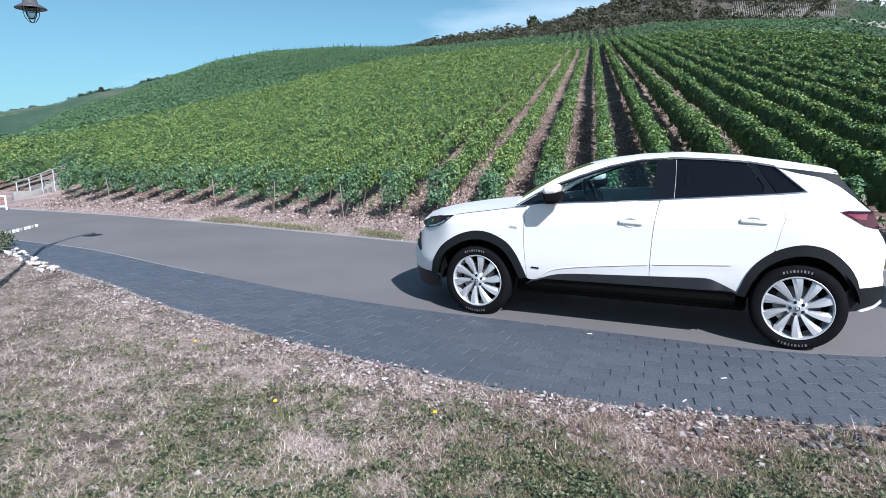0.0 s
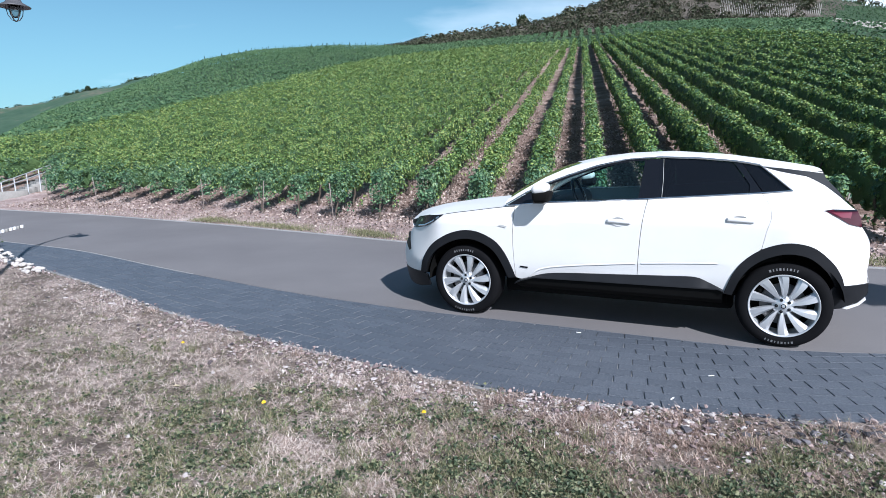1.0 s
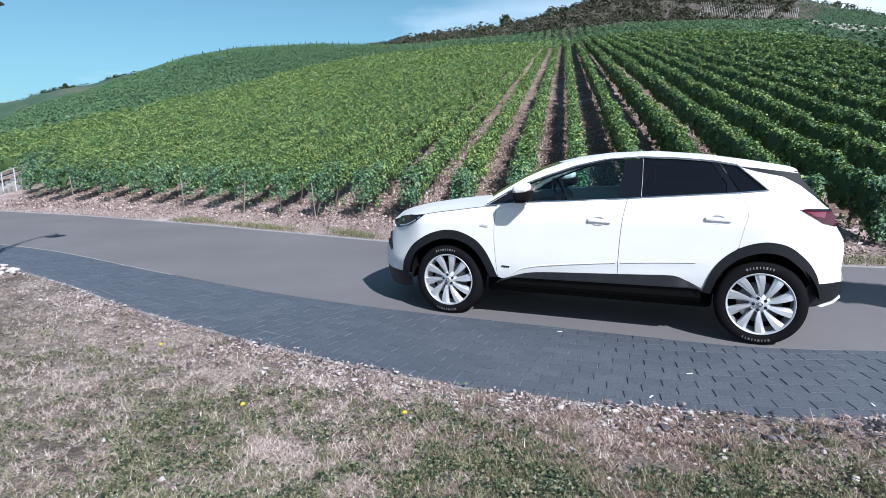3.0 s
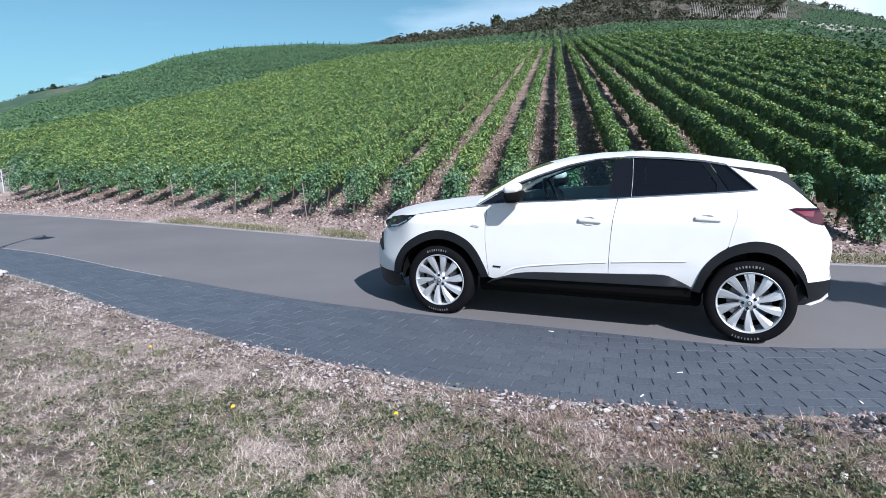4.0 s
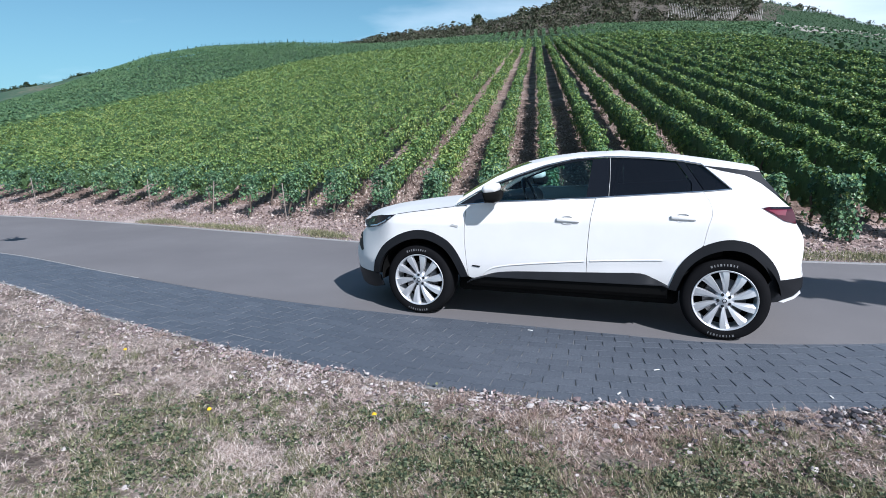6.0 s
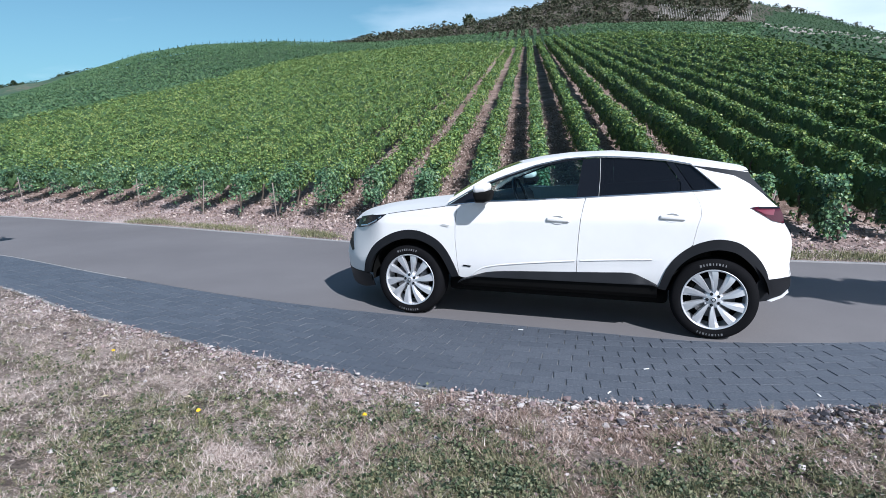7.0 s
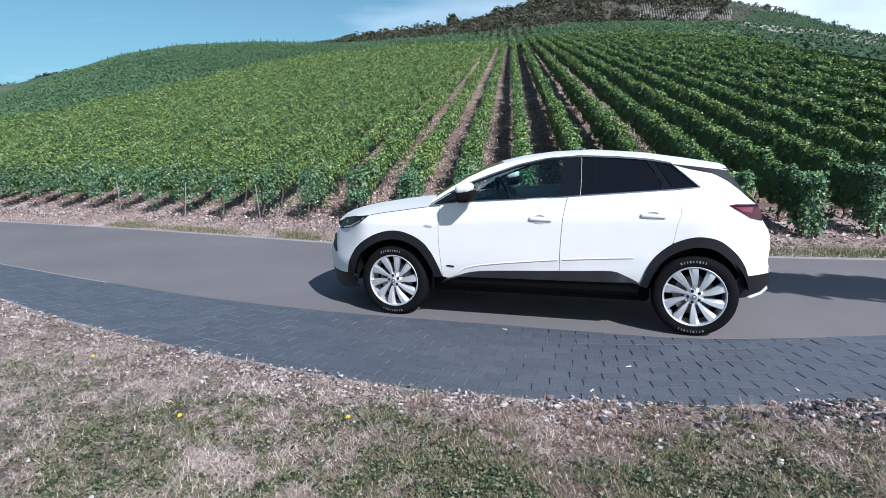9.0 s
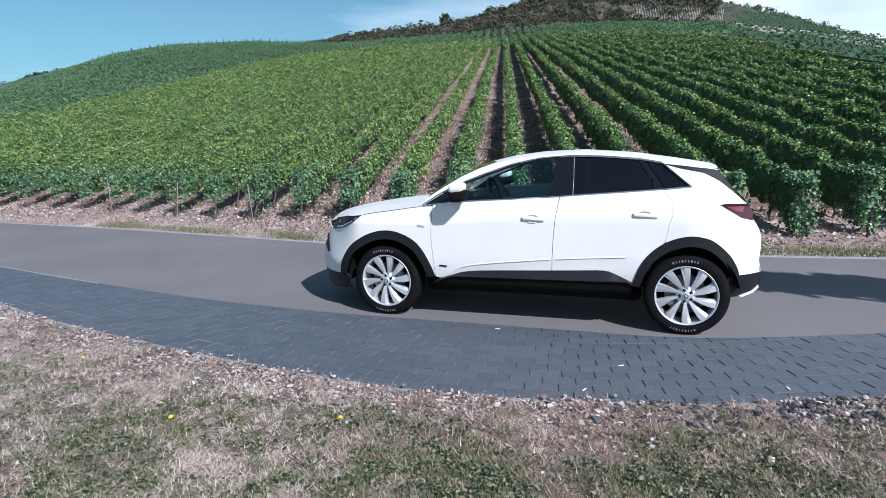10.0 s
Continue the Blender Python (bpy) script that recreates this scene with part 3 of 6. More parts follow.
    panel("centre_pillar", [(1.556, belt(1.556) + 0.01), (1.738, belt(1.738) + 0.01), (1.73, 1.482), (1.588, 1.476)], M_GLOSSBLACK, car, 0.006, 0.02, far=far, label="gloss black pillar trim")
    panel("rear_side_window", belt_line(1.75, 2.375, 0.01) + [(2.384, 1.225), (2.382, 1.275), (2.33, 1.345), (2.258, 1.44)] + cant_line(1.742, 2.24, -0.014)[::-1], M_TINT, car, 0.016, 0.006, far=far, label="dark tinted side window")
    panel("rear_pillar_trim", [(2.388, belt(2.388) + 0.01), (2.475, belt(2.475) + 0.01), (2.322, 1.444), (2.262, 1.45), (2.34, 1.345), (2.388, 1.275)], M_GLOSSBLACK, car, 0.008, 0.02, far=far, label="gloss black pillar trim")
    panel("quarter_window", [(2.486, 1.219), (2.672, 1.236), (2.575, 1.318), (2.462, 1.413), (2.33, 1.44)], M_TINT, car, 0.014, 0.006, far=far, label="small dark tinted window")
    strip("belt_trim", belt_line(0.395, 2.685, 0.004), 0.012, M_CHROME, car, far=far, label="bright window trim")
    strip("roof_trim", cant_line(0.4, 2.45, 0.004) + [(2.468, 1.416), (2.55, 1.347), (2.62, 1.288), (2.686, 1.232)], 0.009, M_CHROME, car, far=far, label="bright window trim")
    strip("pillar_trim", [(1.742, belt(1.742) + 0.01), (1.744, 1.3), (1.736, 1.482)], 0.002, M_BADGE, car, far=far, label="bright pillar trim")
    panel("roof_spoiler_side", [(2.475, 1.412), (2.6, 1.377), (2.775, 1.341), (2.82, 1.319), (2.9, 1.273), (3.0, 1.193), (3.045, 1.163), (2.99, 1.235), (2.91, 1.32), (2.885, 1.375), (2.775, 1.378), (2.6, 1.402)], M_SPOILER, car, 0.002, 0.05, far=far, label="gloss black spoiler side")
    # lamps
    lamp = panel("headlight", [(-0.643, 0.802), (-0.66, 0.85), (-0.6, 0.915), (-0.41, 0.955), (-0.23, 0.97), (-0.32, 0.903), (-0.44, 0.85)], M_LAMP, car, -0.006, 0.05, far=far, label="dark headlight")
    strip("daytime_light", [(-0.6, 0.825), (-0.48, 0.848), (-0.35, 0.9), (-0.27, 0.95)], 0.018, M_LENS, lamp, -0.012, far=far)
    panel("reflector", [(-0.575, 0.866), (-0.56, 0.895), (-0.52, 0.907), (-0.525, 0.877)], M_LENS, lamp, -0.009, 0.01, far=far)
    panel("fog_lamp", [(-0.8, 0.73), (-0.765, 0.735), (-0.745, 0.66), (-0.7, 0.575), (-0.74, 0.555), (-0.85, 0.61)], M_PLASTIC, car, -0.005, 0.02, far=far, label="black fog lamp recess")
    panel("fog_trim", [(-0.815, 0.69), (-0.785, 0.685), (-0.78, 0.665), (-0.825, 0.672)], M_CHROME, car, -0.009, 0.01, far=far, label="bright fog lamp trim")
    tail = panel("tail_light", [(2.9, 1.092), (2.95, 1.099), (3.12, 1.091), (3.15, 1.03), (3.163, 0.96), (3.07, 0.988), (2.99, 1.04)], M_TAIL, car, -0.01, 0.05, far=far, label="dark red tail light")
    # paler patch: the reflection on the lamp is painted into its colour
    panel("lens", [(2.945, 1.078), (3.085, 1.074), (3.075, 1.03), (3.01, 1.04)], M_TAILGLINT, tail, -0.014, 0.005, far=far)
    panel("lens_edge", [(2.898, 1.09), (2.95, 1.1), (3.12, 1.092), (3.122, 1.08), (2.95, 1.086)], M_LAMP, tail, -0.015, 0.005, far=far, label="dark upper edge of the lens")
    # no gap is cut here; a dark strip paints the shut line's shade
    strip("bonnet_gap_shade", curve([(-0.2, 0.978), (-0.07, 0.9985), (0.067, 1.0165), (0.25, 1.042), (0.37, 1.057)]), 0.004, M_SPOILER, car, -0.002, far, "thin dark strip for the shade in the bonnet shut line")
    # badges
    panel("wing_badge", [(0.337, 0.886), (0.36, 0.9), (0.425, 0.888), (0.41, 0.872)], M_BADGE, car, -0.006, 0.006, far=far, label="small bright wing badge")
    panel("door_badge", [(0.548, 0.513), (0.552, 0.526), (0.625, 0.52), (0.62, 0.507)], M_GLOSSBLACK, car, -0.006, 0.006, far=far, label="small black badge bar")
    # handles
    for d, x, z in ((door, 1.415, 0.966), (rdoor, 2.335, 1.007)):
        y = flank(x, z)
        bm = rounded((0.2, 0.03, 0.036), 0.0145, 5)
        for w in bm.verts:
            w.co.y += 0.9 * w.co.x ** 2
            w.co.z += -0.004 * math.copysign(1, w.co.x) * (abs(w.co.x) / 0.1) ** 2
        m = pose(x, (2 * CENTRE - y + 0.012) if far else y - 0.012, z)
        if far:
            m = m @ pose(0, 0, 0, 0, 0, 180)
        link("door_handle", placed(bm, m), M_PAINT, d, "white door handle")
        bm = turned([(0.052, 0.004), (0.055, -0.006), (0.06, -0.008), (0.066, 0.003)], 32)
        bmesh.ops.transform(bm, matrix=Matrix.Diagonal((1, -1 if far else 1, 0.62, 1)), verts=bm.verts)
        link("handle_recess", placed(bm, pose(x - 0.005, (2 * CENTRE - y) if far else y, z)), M_PAINT, d, "white rim of the grip recess")
    # mirror
    mirror = new("door_mirror")
    mirror.parent = car
    sgn = -1 if far else 1
    yy = lambda y: 2 * CENTRE - y if far else y
    bm = rounded((0.15, 0.17, 0.085), 0.038, 5)
    for w in bm.verts:
        k = (w.co.z + 0.05) / 0.1
        w.co.x += 0.02 * (1 - k) if w.co.x < 0 else -0.005 * k
        w.co.z += 0.18 * w.co.x
    link("cap", placed(bm, pose(0.765, yy(-0.14), 1.238)), M_PAINT, mirror, "white mirror cap")
    bm = rounded((0.17, 0.166, 0.095), 0.03, 4)
    for w in bm.verts:
        w.co.x *= 1 - 0.25 * (0.04 - w.co.z) / 0.08
        w.co.z += 0.05 * w.co.x
    link("housing", placed(bm, pose(0.783, yy(-0.142), 1.172)), M_DARK, mirror, "black lower housing")
    bm = rounded((0.1, 0.16, 0.035), 0.012, 3)
    link("arm", placed(bm, pose(0.74, yy(-0.04), 1.125)), M_GLOSSBLACK, mirror)


for far in (False, True):
    side(far)

# bonnet, windscreen, roof, front and back
HOOD_Z = ([-0.957, -0.9, -0.816, -0.605, -0.313, -0.028, 0.125, 0.46], [0.835, 0.885, 0.925, 0.98, 1.022, 1.052, 1.064, 1.09])
HOOD_EDGE = ([-0.94, -0.8, -0.66, -0.56, -0.4, -0.22, 0.067, 0.377, 0.46], [0.80, 0.845, 0.885, 0.925, 0.955, 0.973, 1.015, 1.058, 1.066])
grid = []
for x in np.linspace(-0.745, 0.46, 30):
    ze = float(np.interp(x, *HOOD_EDGE))
    zc = max(float(np.interp(x, *HOOD_Z)), ze + 0.005)
    ye = flank(min(x, 0.3), min(ze, 1.05)) + 0.004
    row = []
    for s in np.linspace(0, 1, 25):
        q = abs(2 * s - 1)
        rib = 0.008 * math.exp(-((q - 0.62) / 0.08) ** 2)
        row.append((x, ye + (2 * CENTRE - 2 * ye) * s, ze + (zc - ze) * (1 - q ** 2.4) + rib * (1 - q)))
    grid.append(row)
sheet("bonnet", grid, M_PAINT, car)
grid = []
OUTER = ([0.42, 0.568, 0.742, 0.915, 1.088], [1.12, 1.215, 1.318, 1.402, 1.462])
for k in range(12):
    t = k / 11
    xe = 0.44 + (1.06 - 0.44) * t
    ze = float(np.interp(xe, *OUTER))
    ye = flank(xe, ze) + 0.02
    row = []
    for s in np.linspace(0, 1, 17):
        q = abs(2 * s - 1)
        row.append((xe - 0.15 * (1 - q ** 2.2), ye + (2 * CENTRE - 2 * ye) * s, ze + 0.01 * (1 - q ** 2) - 0.02 * t * (1 - q)))
    grid.append(row)
sheet("windscreen", grid, M_CLEAR, car, "clear windscreen")
ROOF_MID = ([0.88, 0.933, 1.156, 1.357, 1.741, 2.213, 2.577, 2.95], [1.42, 1.437, 1.494, 1.518, 1.531, 1.495, 1.441, 1.371])
ROOF_EDGE = ([0.95, 1.1, 1.25, 1.4, 1.6, 1.715, 2.013, 2.28, 2.461, 2.794, 2.93], [1.385, 1.43, 1.463, 1.484, 1.497, 1.5, 1.488, 1.464, 1.43, 1.383, 1.36])
grid = []
for x in np.linspace(0.95, 2.885, 40):
    ze = float(np.interp(x, *ROOF_EDGE))
    zc = float(np.interp(x, *ROOF_MID))
    ye = flank(x, ze) - 0.003
    row = [(x, ye + 0.004, ze - 0.012)]
    for s in np.linspace(0, 1, 33):
        q = abs(2 * s - 1)
        back = 0.03 * (1 - q ** 2) * step((x - 2.5) / 0.4)
        front = -0.05 * (1 - q ** 2) * step((1.25 - x) / 0.3)
        row.append((x + back + front, ye + (2 * CENTRE - 2 * ye) * s, ze + (max(zc, ze + 0.01) - ze) * (1 - q ** 4)))
    row.append((x, 2 * CENTRE - ye - 0.004, ze - 0.012))
    grid.append(row)
roof = sheet("roof", grid, M_PAINT, car)

def wrap(name, line, bulge, mat, label="", far_end=1):
    """The car's front or back between the ends of its flanks."""
    grid_ = []
    for x, z in line:
        ye = flank(x, z) + 0.002
        grid_.append([(x + bulge * (1 - abs(2 * s - 1) ** 2.5), ye + (2 * CENTRE - 2 * ye) * s, z) for s in np.linspace(0, 1, 15)])
    return sheet(name, grid_, mat, car, label)


wrap("front_face", curve([(-0.70, 0.797), (-0.80, 0.70), (-0.885, 0.58), (-0.955, 0.42), (-0.98, 0.335)]), -0.015, M_PAINT)
wrap("front_apron", curve([(-0.98, 0.335), (-0.985, 0.26), (-0.94, 0.195)]), -0.015, M_PLASTIC, "black front apron")
wrap("bonnet_lip", curve([(-0.745, 0.86), (-0.735, 0.82), (-0.70, 0.797)]), -0.02, M_PAINT)
wrap("rear_window", curve([(2.88, 1.37), (2.92, 1.28), (3.01, 1.19), (3.11, 1.09)]), 0.05, M_TINT, "dark rear window")
wrap("tailgate", curve([(3.11, 1.09), (3.16, 0.96), (3.235, 0.83), (3.247, 0.716), (3.24, 0.612), (3.262, 0.51)]), 0.05, M_PAINT)
wrap("rear_apron", curve([(3.262, 0.51), (3.268, 0.43), (3.24, 0.385), (3.13, 0.325)]), 0.05, M_PLASTIC, "black rear apron")

# underbody, wheel wells and cabin
bm = rounded((2.0, 1.35, 0.16), 0.04, 2)
link("underbody", placed(bm, pose(1.33, CENTRE, 0.30)), M_DARK, car)
bm = rounded((0.7, 0.7, 0.24), 0.05, 2)
link("engine_tray", placed(bm, pose(-0.42, CENTRE, 0.37)), M_DARK, car)
bm = rounded((0.55, 1.1, 0.3), 0.05, 2)
link("boot_floor", placed(bm, pose(2.9, CENTRE, 0.46)), M_DARK, car)
for x in (0.0, 2.675):
    for far in (False, True):
        bm = bmesh.new()
        rings = []
        for y in (0.03, 0.30):
            rings.append([bm.verts.new((x + 0.405 * math.cos(a), 2 * CENTRE - y if far else y, 0.36 + 0.385 * math.sin(a))) for a in np.linspace(0.1, math.pi + 0.1, 25)])
        for k in range(24):
            bm.faces.new((rings[0][k], rings[0][k + 1], rings[1][k + 1], rings[1][k]))
        bm.faces.new(rings[1])
        link("wheel_well", bm, M_DARK, car)
bm = rounded((2.2, 1.55, 0.5), 0.05, 2)
link("cabin_floor", placed(bm, pose(1.55, CENTRE, 0.62)), M_DARK, car)
bm = rounded((0.45, 1.35, 0.26), 0.09, 3)
for w in bm.verts:
    w.co.z -= 0.25 * max(0, -w.co.x)
link("dashboard", placed(bm, pose(0.68, CENTRE, 1.0)), M_SEAT, car, "dark dashboard")
for y in (CENTRE - 0.36, CENTRE + 0.36):
    bm = rounded((0.5, 0.5, 0.16), 0.06, 3)
    link("front_seat", placed(bm, pose(1.35, y, 0.9)), M_SEAT, car, "dark front seat")
    bm = rounded((0.14, 0.48, 0.58), 0.06, 3)
    link("seat_back", placed(bm, pose(1.62, y, 1.13, 0, 14, 0)), M_SEAT, car, "dark seat back")
    bm = rounded((0.09, 0.26, 0.17), 0.04, 3)
    link("head_restraint", placed(bm, pose(1.71, y, 1.385, 0, 10, 0)), M_SEAT, car, "dark head restraint")
bm = rounded((0.16, 1.3, 0.6), 0.06, 3)
link("rear_bench_back", placed(bm, pose(2.45, CENTRE, 1.05, 0, 15, 0)), M_SEAT, car, "dark rear seat back")
bm = bmesh.new()
ring = []
for k in range(28):
    a = 2 * math.pi * k / 28
    c = Vector((0, 0.18 * math.cos(a), 0.18 * math.sin(a)))
    ring.append([bm.verts.new(c + Vector((0.014 * math.cos(t), c.normalized().y * 0.014 * math.sin(t), c.normalized().z * 0.014 * math.sin(t)))) for t in np.linspace(0, 2 * math.pi, 7)[:-1]])
for k in range(28):
    a, b2 = ring[k], ring[(k + 1) % 28]
    for s in range(6):
        bm.faces.new((a[s], b2[s], b2[(s + 1) % 6], a[(s + 1) % 6])).smooth = True
link("steering_wheel", placed(bm, pose(0.97, CENTRE - 0.36, 1.12, 0, -22, 0)), M_GLOSSBLACK, car, "black steering wheel")


def wheel_at(x, far, turn):
    """A wheel with its tyre, ten-bladed rim, bolts, cap and brake disc; outer face towards -y."""
    hub = new("wheel")
    hub.parent = car
    hub.matrix_basis = pose(x, 2 * CENTRE if far else 0.0, 0.342) @ pose(0, 0, 0, 0, 0, 180 if far else 0)
    tyre = link("tyre", turned([(0.243, 0.02), (0.25, 0.002), (0.262, -0.004), (0.285, -0.008), (0.312, -0.004), (0.326, 0.008), (0.333, 0.02), (0.338, 0.045), (0.34, 0.1), (0.338, 0.16), (0.333, 0.19), (0.32, 0.208), (0.25, 0.2), (0.243, 0.18)], 96), M_RUBBER, hub, "black rubber tyre")
    for a0, n in ((112, 9), (-75, 9)):
        bm = bmesh.new()
        for k in range(n):
            a = radians(a0 - k * 4.6)
            for r0, r1, wdt in ((0.285, 0.304, 0.004),) if k % 3 else ((0.285, 0.304, 0.007),):
                d, t = Vector((math.cos(a), 0, math.sin(a))), Vector((-math.sin(a), 0, math.cos(a)))
                q = [d * r0 - t * wdt, d * r0 + t * wdt, d * r1 + t * wdt, d * r1 - t * wdt]
                y = [-0.0105, -0.0105, -0.0072, -0.0072]
                bm.faces.new([bm.verts.new(c + Vector((0, yy, 0))) for c, yy in zip(q, y)])
        tagged(link("sidewall_marking", bm, M_LETTER, tyre, "pale bars of tyre marking"), kind="stuff")
    link("rim", turned([(0.2, 0.17), (0.228, 0.16), (0.232, 0.03), (0.236, 0.004), (0.246, -0.006), (0.25, -0.004), (0.251, 0.006)], 80), M_RIM, hub, "bright silver alloy rim")
    link("brake_disc", turned([(0.06, 0.075), (0.165, 0.075), (0.165, 0.1), (0.06, 0.1)], 48), M_DISC, hub, "grey brake disc")
    link("inner_barrel", turned([(0.02, 0.15), (0.23, 0.152)], 40), M_DARK, hub)
    link("hub_face", turned([(0.0005, 0.004), (0.03, 0.004), (0.055, 0.01), (0.075, 0.024), (0.08, 0.06)], 40), M_RIM, hub)
    for k in range(10):
        bm = bmesh.new()
        a = radians(36 * k + turn)
        lean = 0.10
        rows_ = []
        for i in range(7):
            t = i / 6
            r = 0.05 + 0.187 * t
            w = 0.0105 + 0.034 * t ** 0.9
            rot = a + lean * (t ** 1.4 - 0.5)
            d, q = Vector((math.cos(rot), 0, math.sin(rot))), Vector((-math.sin(rot), 0, math.cos(rot)))
            y = 0.012 - 0.012 * math.sin(t * 2.6)
            rows_.append([bm.verts.new(d * r + q * s * w + Vector((0, y + dy, 0))) for s, dy in ((-1.0, 0.04), (-0.96, 0.003), (-0.88, -0.003), (0.15, 0.0), (0.78, 0.02), (0.84, 0.045))])
        for r0, r1 in zip(rows_, rows_[1:]):
            for s in range(5):
                f = bm.faces.new((r0[s], r0[s + 1], r1[s + 1], r1[s]))
                f.smooth = False
        link("spoke", bm, M_RIM, hub)
    for k in range(5):
        a = radians(72 * k + 18 + turn)
        bm = turned([(0.0005, -0.002), (0.012, -0.002), (0.0132, 0.01)], 16)
        link("wheel_bolt", placed(bm, pose(0.048 * math.cos(a), 0.004, 0.048 * math.sin(a))), M_GLOSSBLACK, hub, "dark wheel bolt")
    link("centre_cap", turned([(0.0005, -0.004), (0.022, -0.003), (0.027, 0.001), (0.028, 0.01)], 32), M_RIM, hub)
    link("cap_ring", placed(turned([(0.013, -0.006), (0.018, -0.006)], 32), Matrix.Identity(4)), M_GLOSSBLACK, hub)
    return hub


for x, far, turn in ((0.0, False, 8), (2.675, False, 20), (0.0, True, 3), (2.675, True, 15)):
    wheel_at(x, far, turn)

# the vineyard: rows of trained vines running uphill
rng = np.random.default_rng(7)


def leaf_cards(pos, normal, size):
    """Many small folded leaves, two triangles each."""
    n = len(pos)
    nrm = normal / (np.linalg.norm(normal, axis=1, keepdims=True) + 1e-9)
    ref = rng.normal(size=(n, 3))
    a = np.cross(nrm, ref)
    a /= np.linalg.norm(a, axis=1, keepdims=True) + 1e-9
    b = np.cross(nrm, a)
    s = size[:, None]
    fold = 0.22 * s * nrm
    v = np.empty((n, 4, 3))
    v[:, 0] = pos - a * s * 0.5
    v[:, 1] = pos - b * s * 0.46 + fold
    v[:, 2] = pos + a * s * 0.55
    v[:, 3] = pos + b * s * 0.46 + fold
    return v.reshape(-1, 3)


def leaf_mesh(name, verts, mats):
    n = len(verts) // 4
    me = bpy.data.meshes.new(name)
    me.vertices.add(len(verts))
    me.vertices.foreach_set("co", verts.astype(np.float32).ravel())
    idx = (np.arange(n)[:, None] * 4 + np.array([0, 1, 2, 0, 2, 3])).ravel()
    me.loops.add(len(idx))
    me.loops.foreach_set("vertex_index", idx.astype(np.int32))
    me.polygons.add(n * 2)
    me.polygons.foreach_set("loop_start", np.arange(0, n * 6, 3, dtype=np.int32))
    for m in mats:
        me.materials.append(m)
    me.update(calc_edges=True)
    me.validate()
    me.polygons.foreach_set("use_smooth", [False] * len(me.polygons))
    return me


def crooked_stem(name, points, radii_, mat, sides=6):
    """A tapered, bent stem."""
    v, f = [], []
    for k, (p, r) in enumerate(zip(points, radii_)):
        for s in range(sides):
            a = 2 * math.pi * s / sides
            v.append((p[0] + r * math.cos(a), p[1] + r * math.sin(a), p[2]))
        if k:
            for s in range(sides):
                t = (s + 1) % sides
                f.append(((k - 1) * sides + s, (k - 1) * sides + t, k * sides + t, k * sides + s))
    f.append(tuple(range((len(points) - 1) * sides, len(points) * sides)))
    return make_mesh(name, v, f, [mat], True)


M_STAKE = mottled("weathered stake", [(0.3, (0.42, 0.4, 0.38)), (0.7, (0.6, 0.58, 0.55))], 3, 30, 0.9, 0.2, 0.01)
M_OLDSTAKE = mottled("old wooden stake", [(0.3, (0.16, 0.13, 0.115)), (0.7, (0.34, 0.29, 0.26))], 6, 60, 0.9, 0.5, 0.005)
TRUNKS = []
for k in range(5):
    r = random.Random(k)
    pts, x, y = [], 0.0, 0.0
    for i in range(6):
        pts.append((x, y, -0.06 + 0.12 * i))
        x += r.uniform(-0.05, 0.05)
        y += r.uniform(-0.02, 0.06)
    TRUNKS.append(crooked_stem("trunk", pts, [0.034, 0.026, 0.024, 0.021, 0.023, 0.016], M_BARK))
POST = crooked_stem("post", [(0, 0, -0.1), (0, -0.01, 0.45), (0.01, -0.02, 0.82)], [0.012, 0.011, 0.01], M_OLDSTAKE)


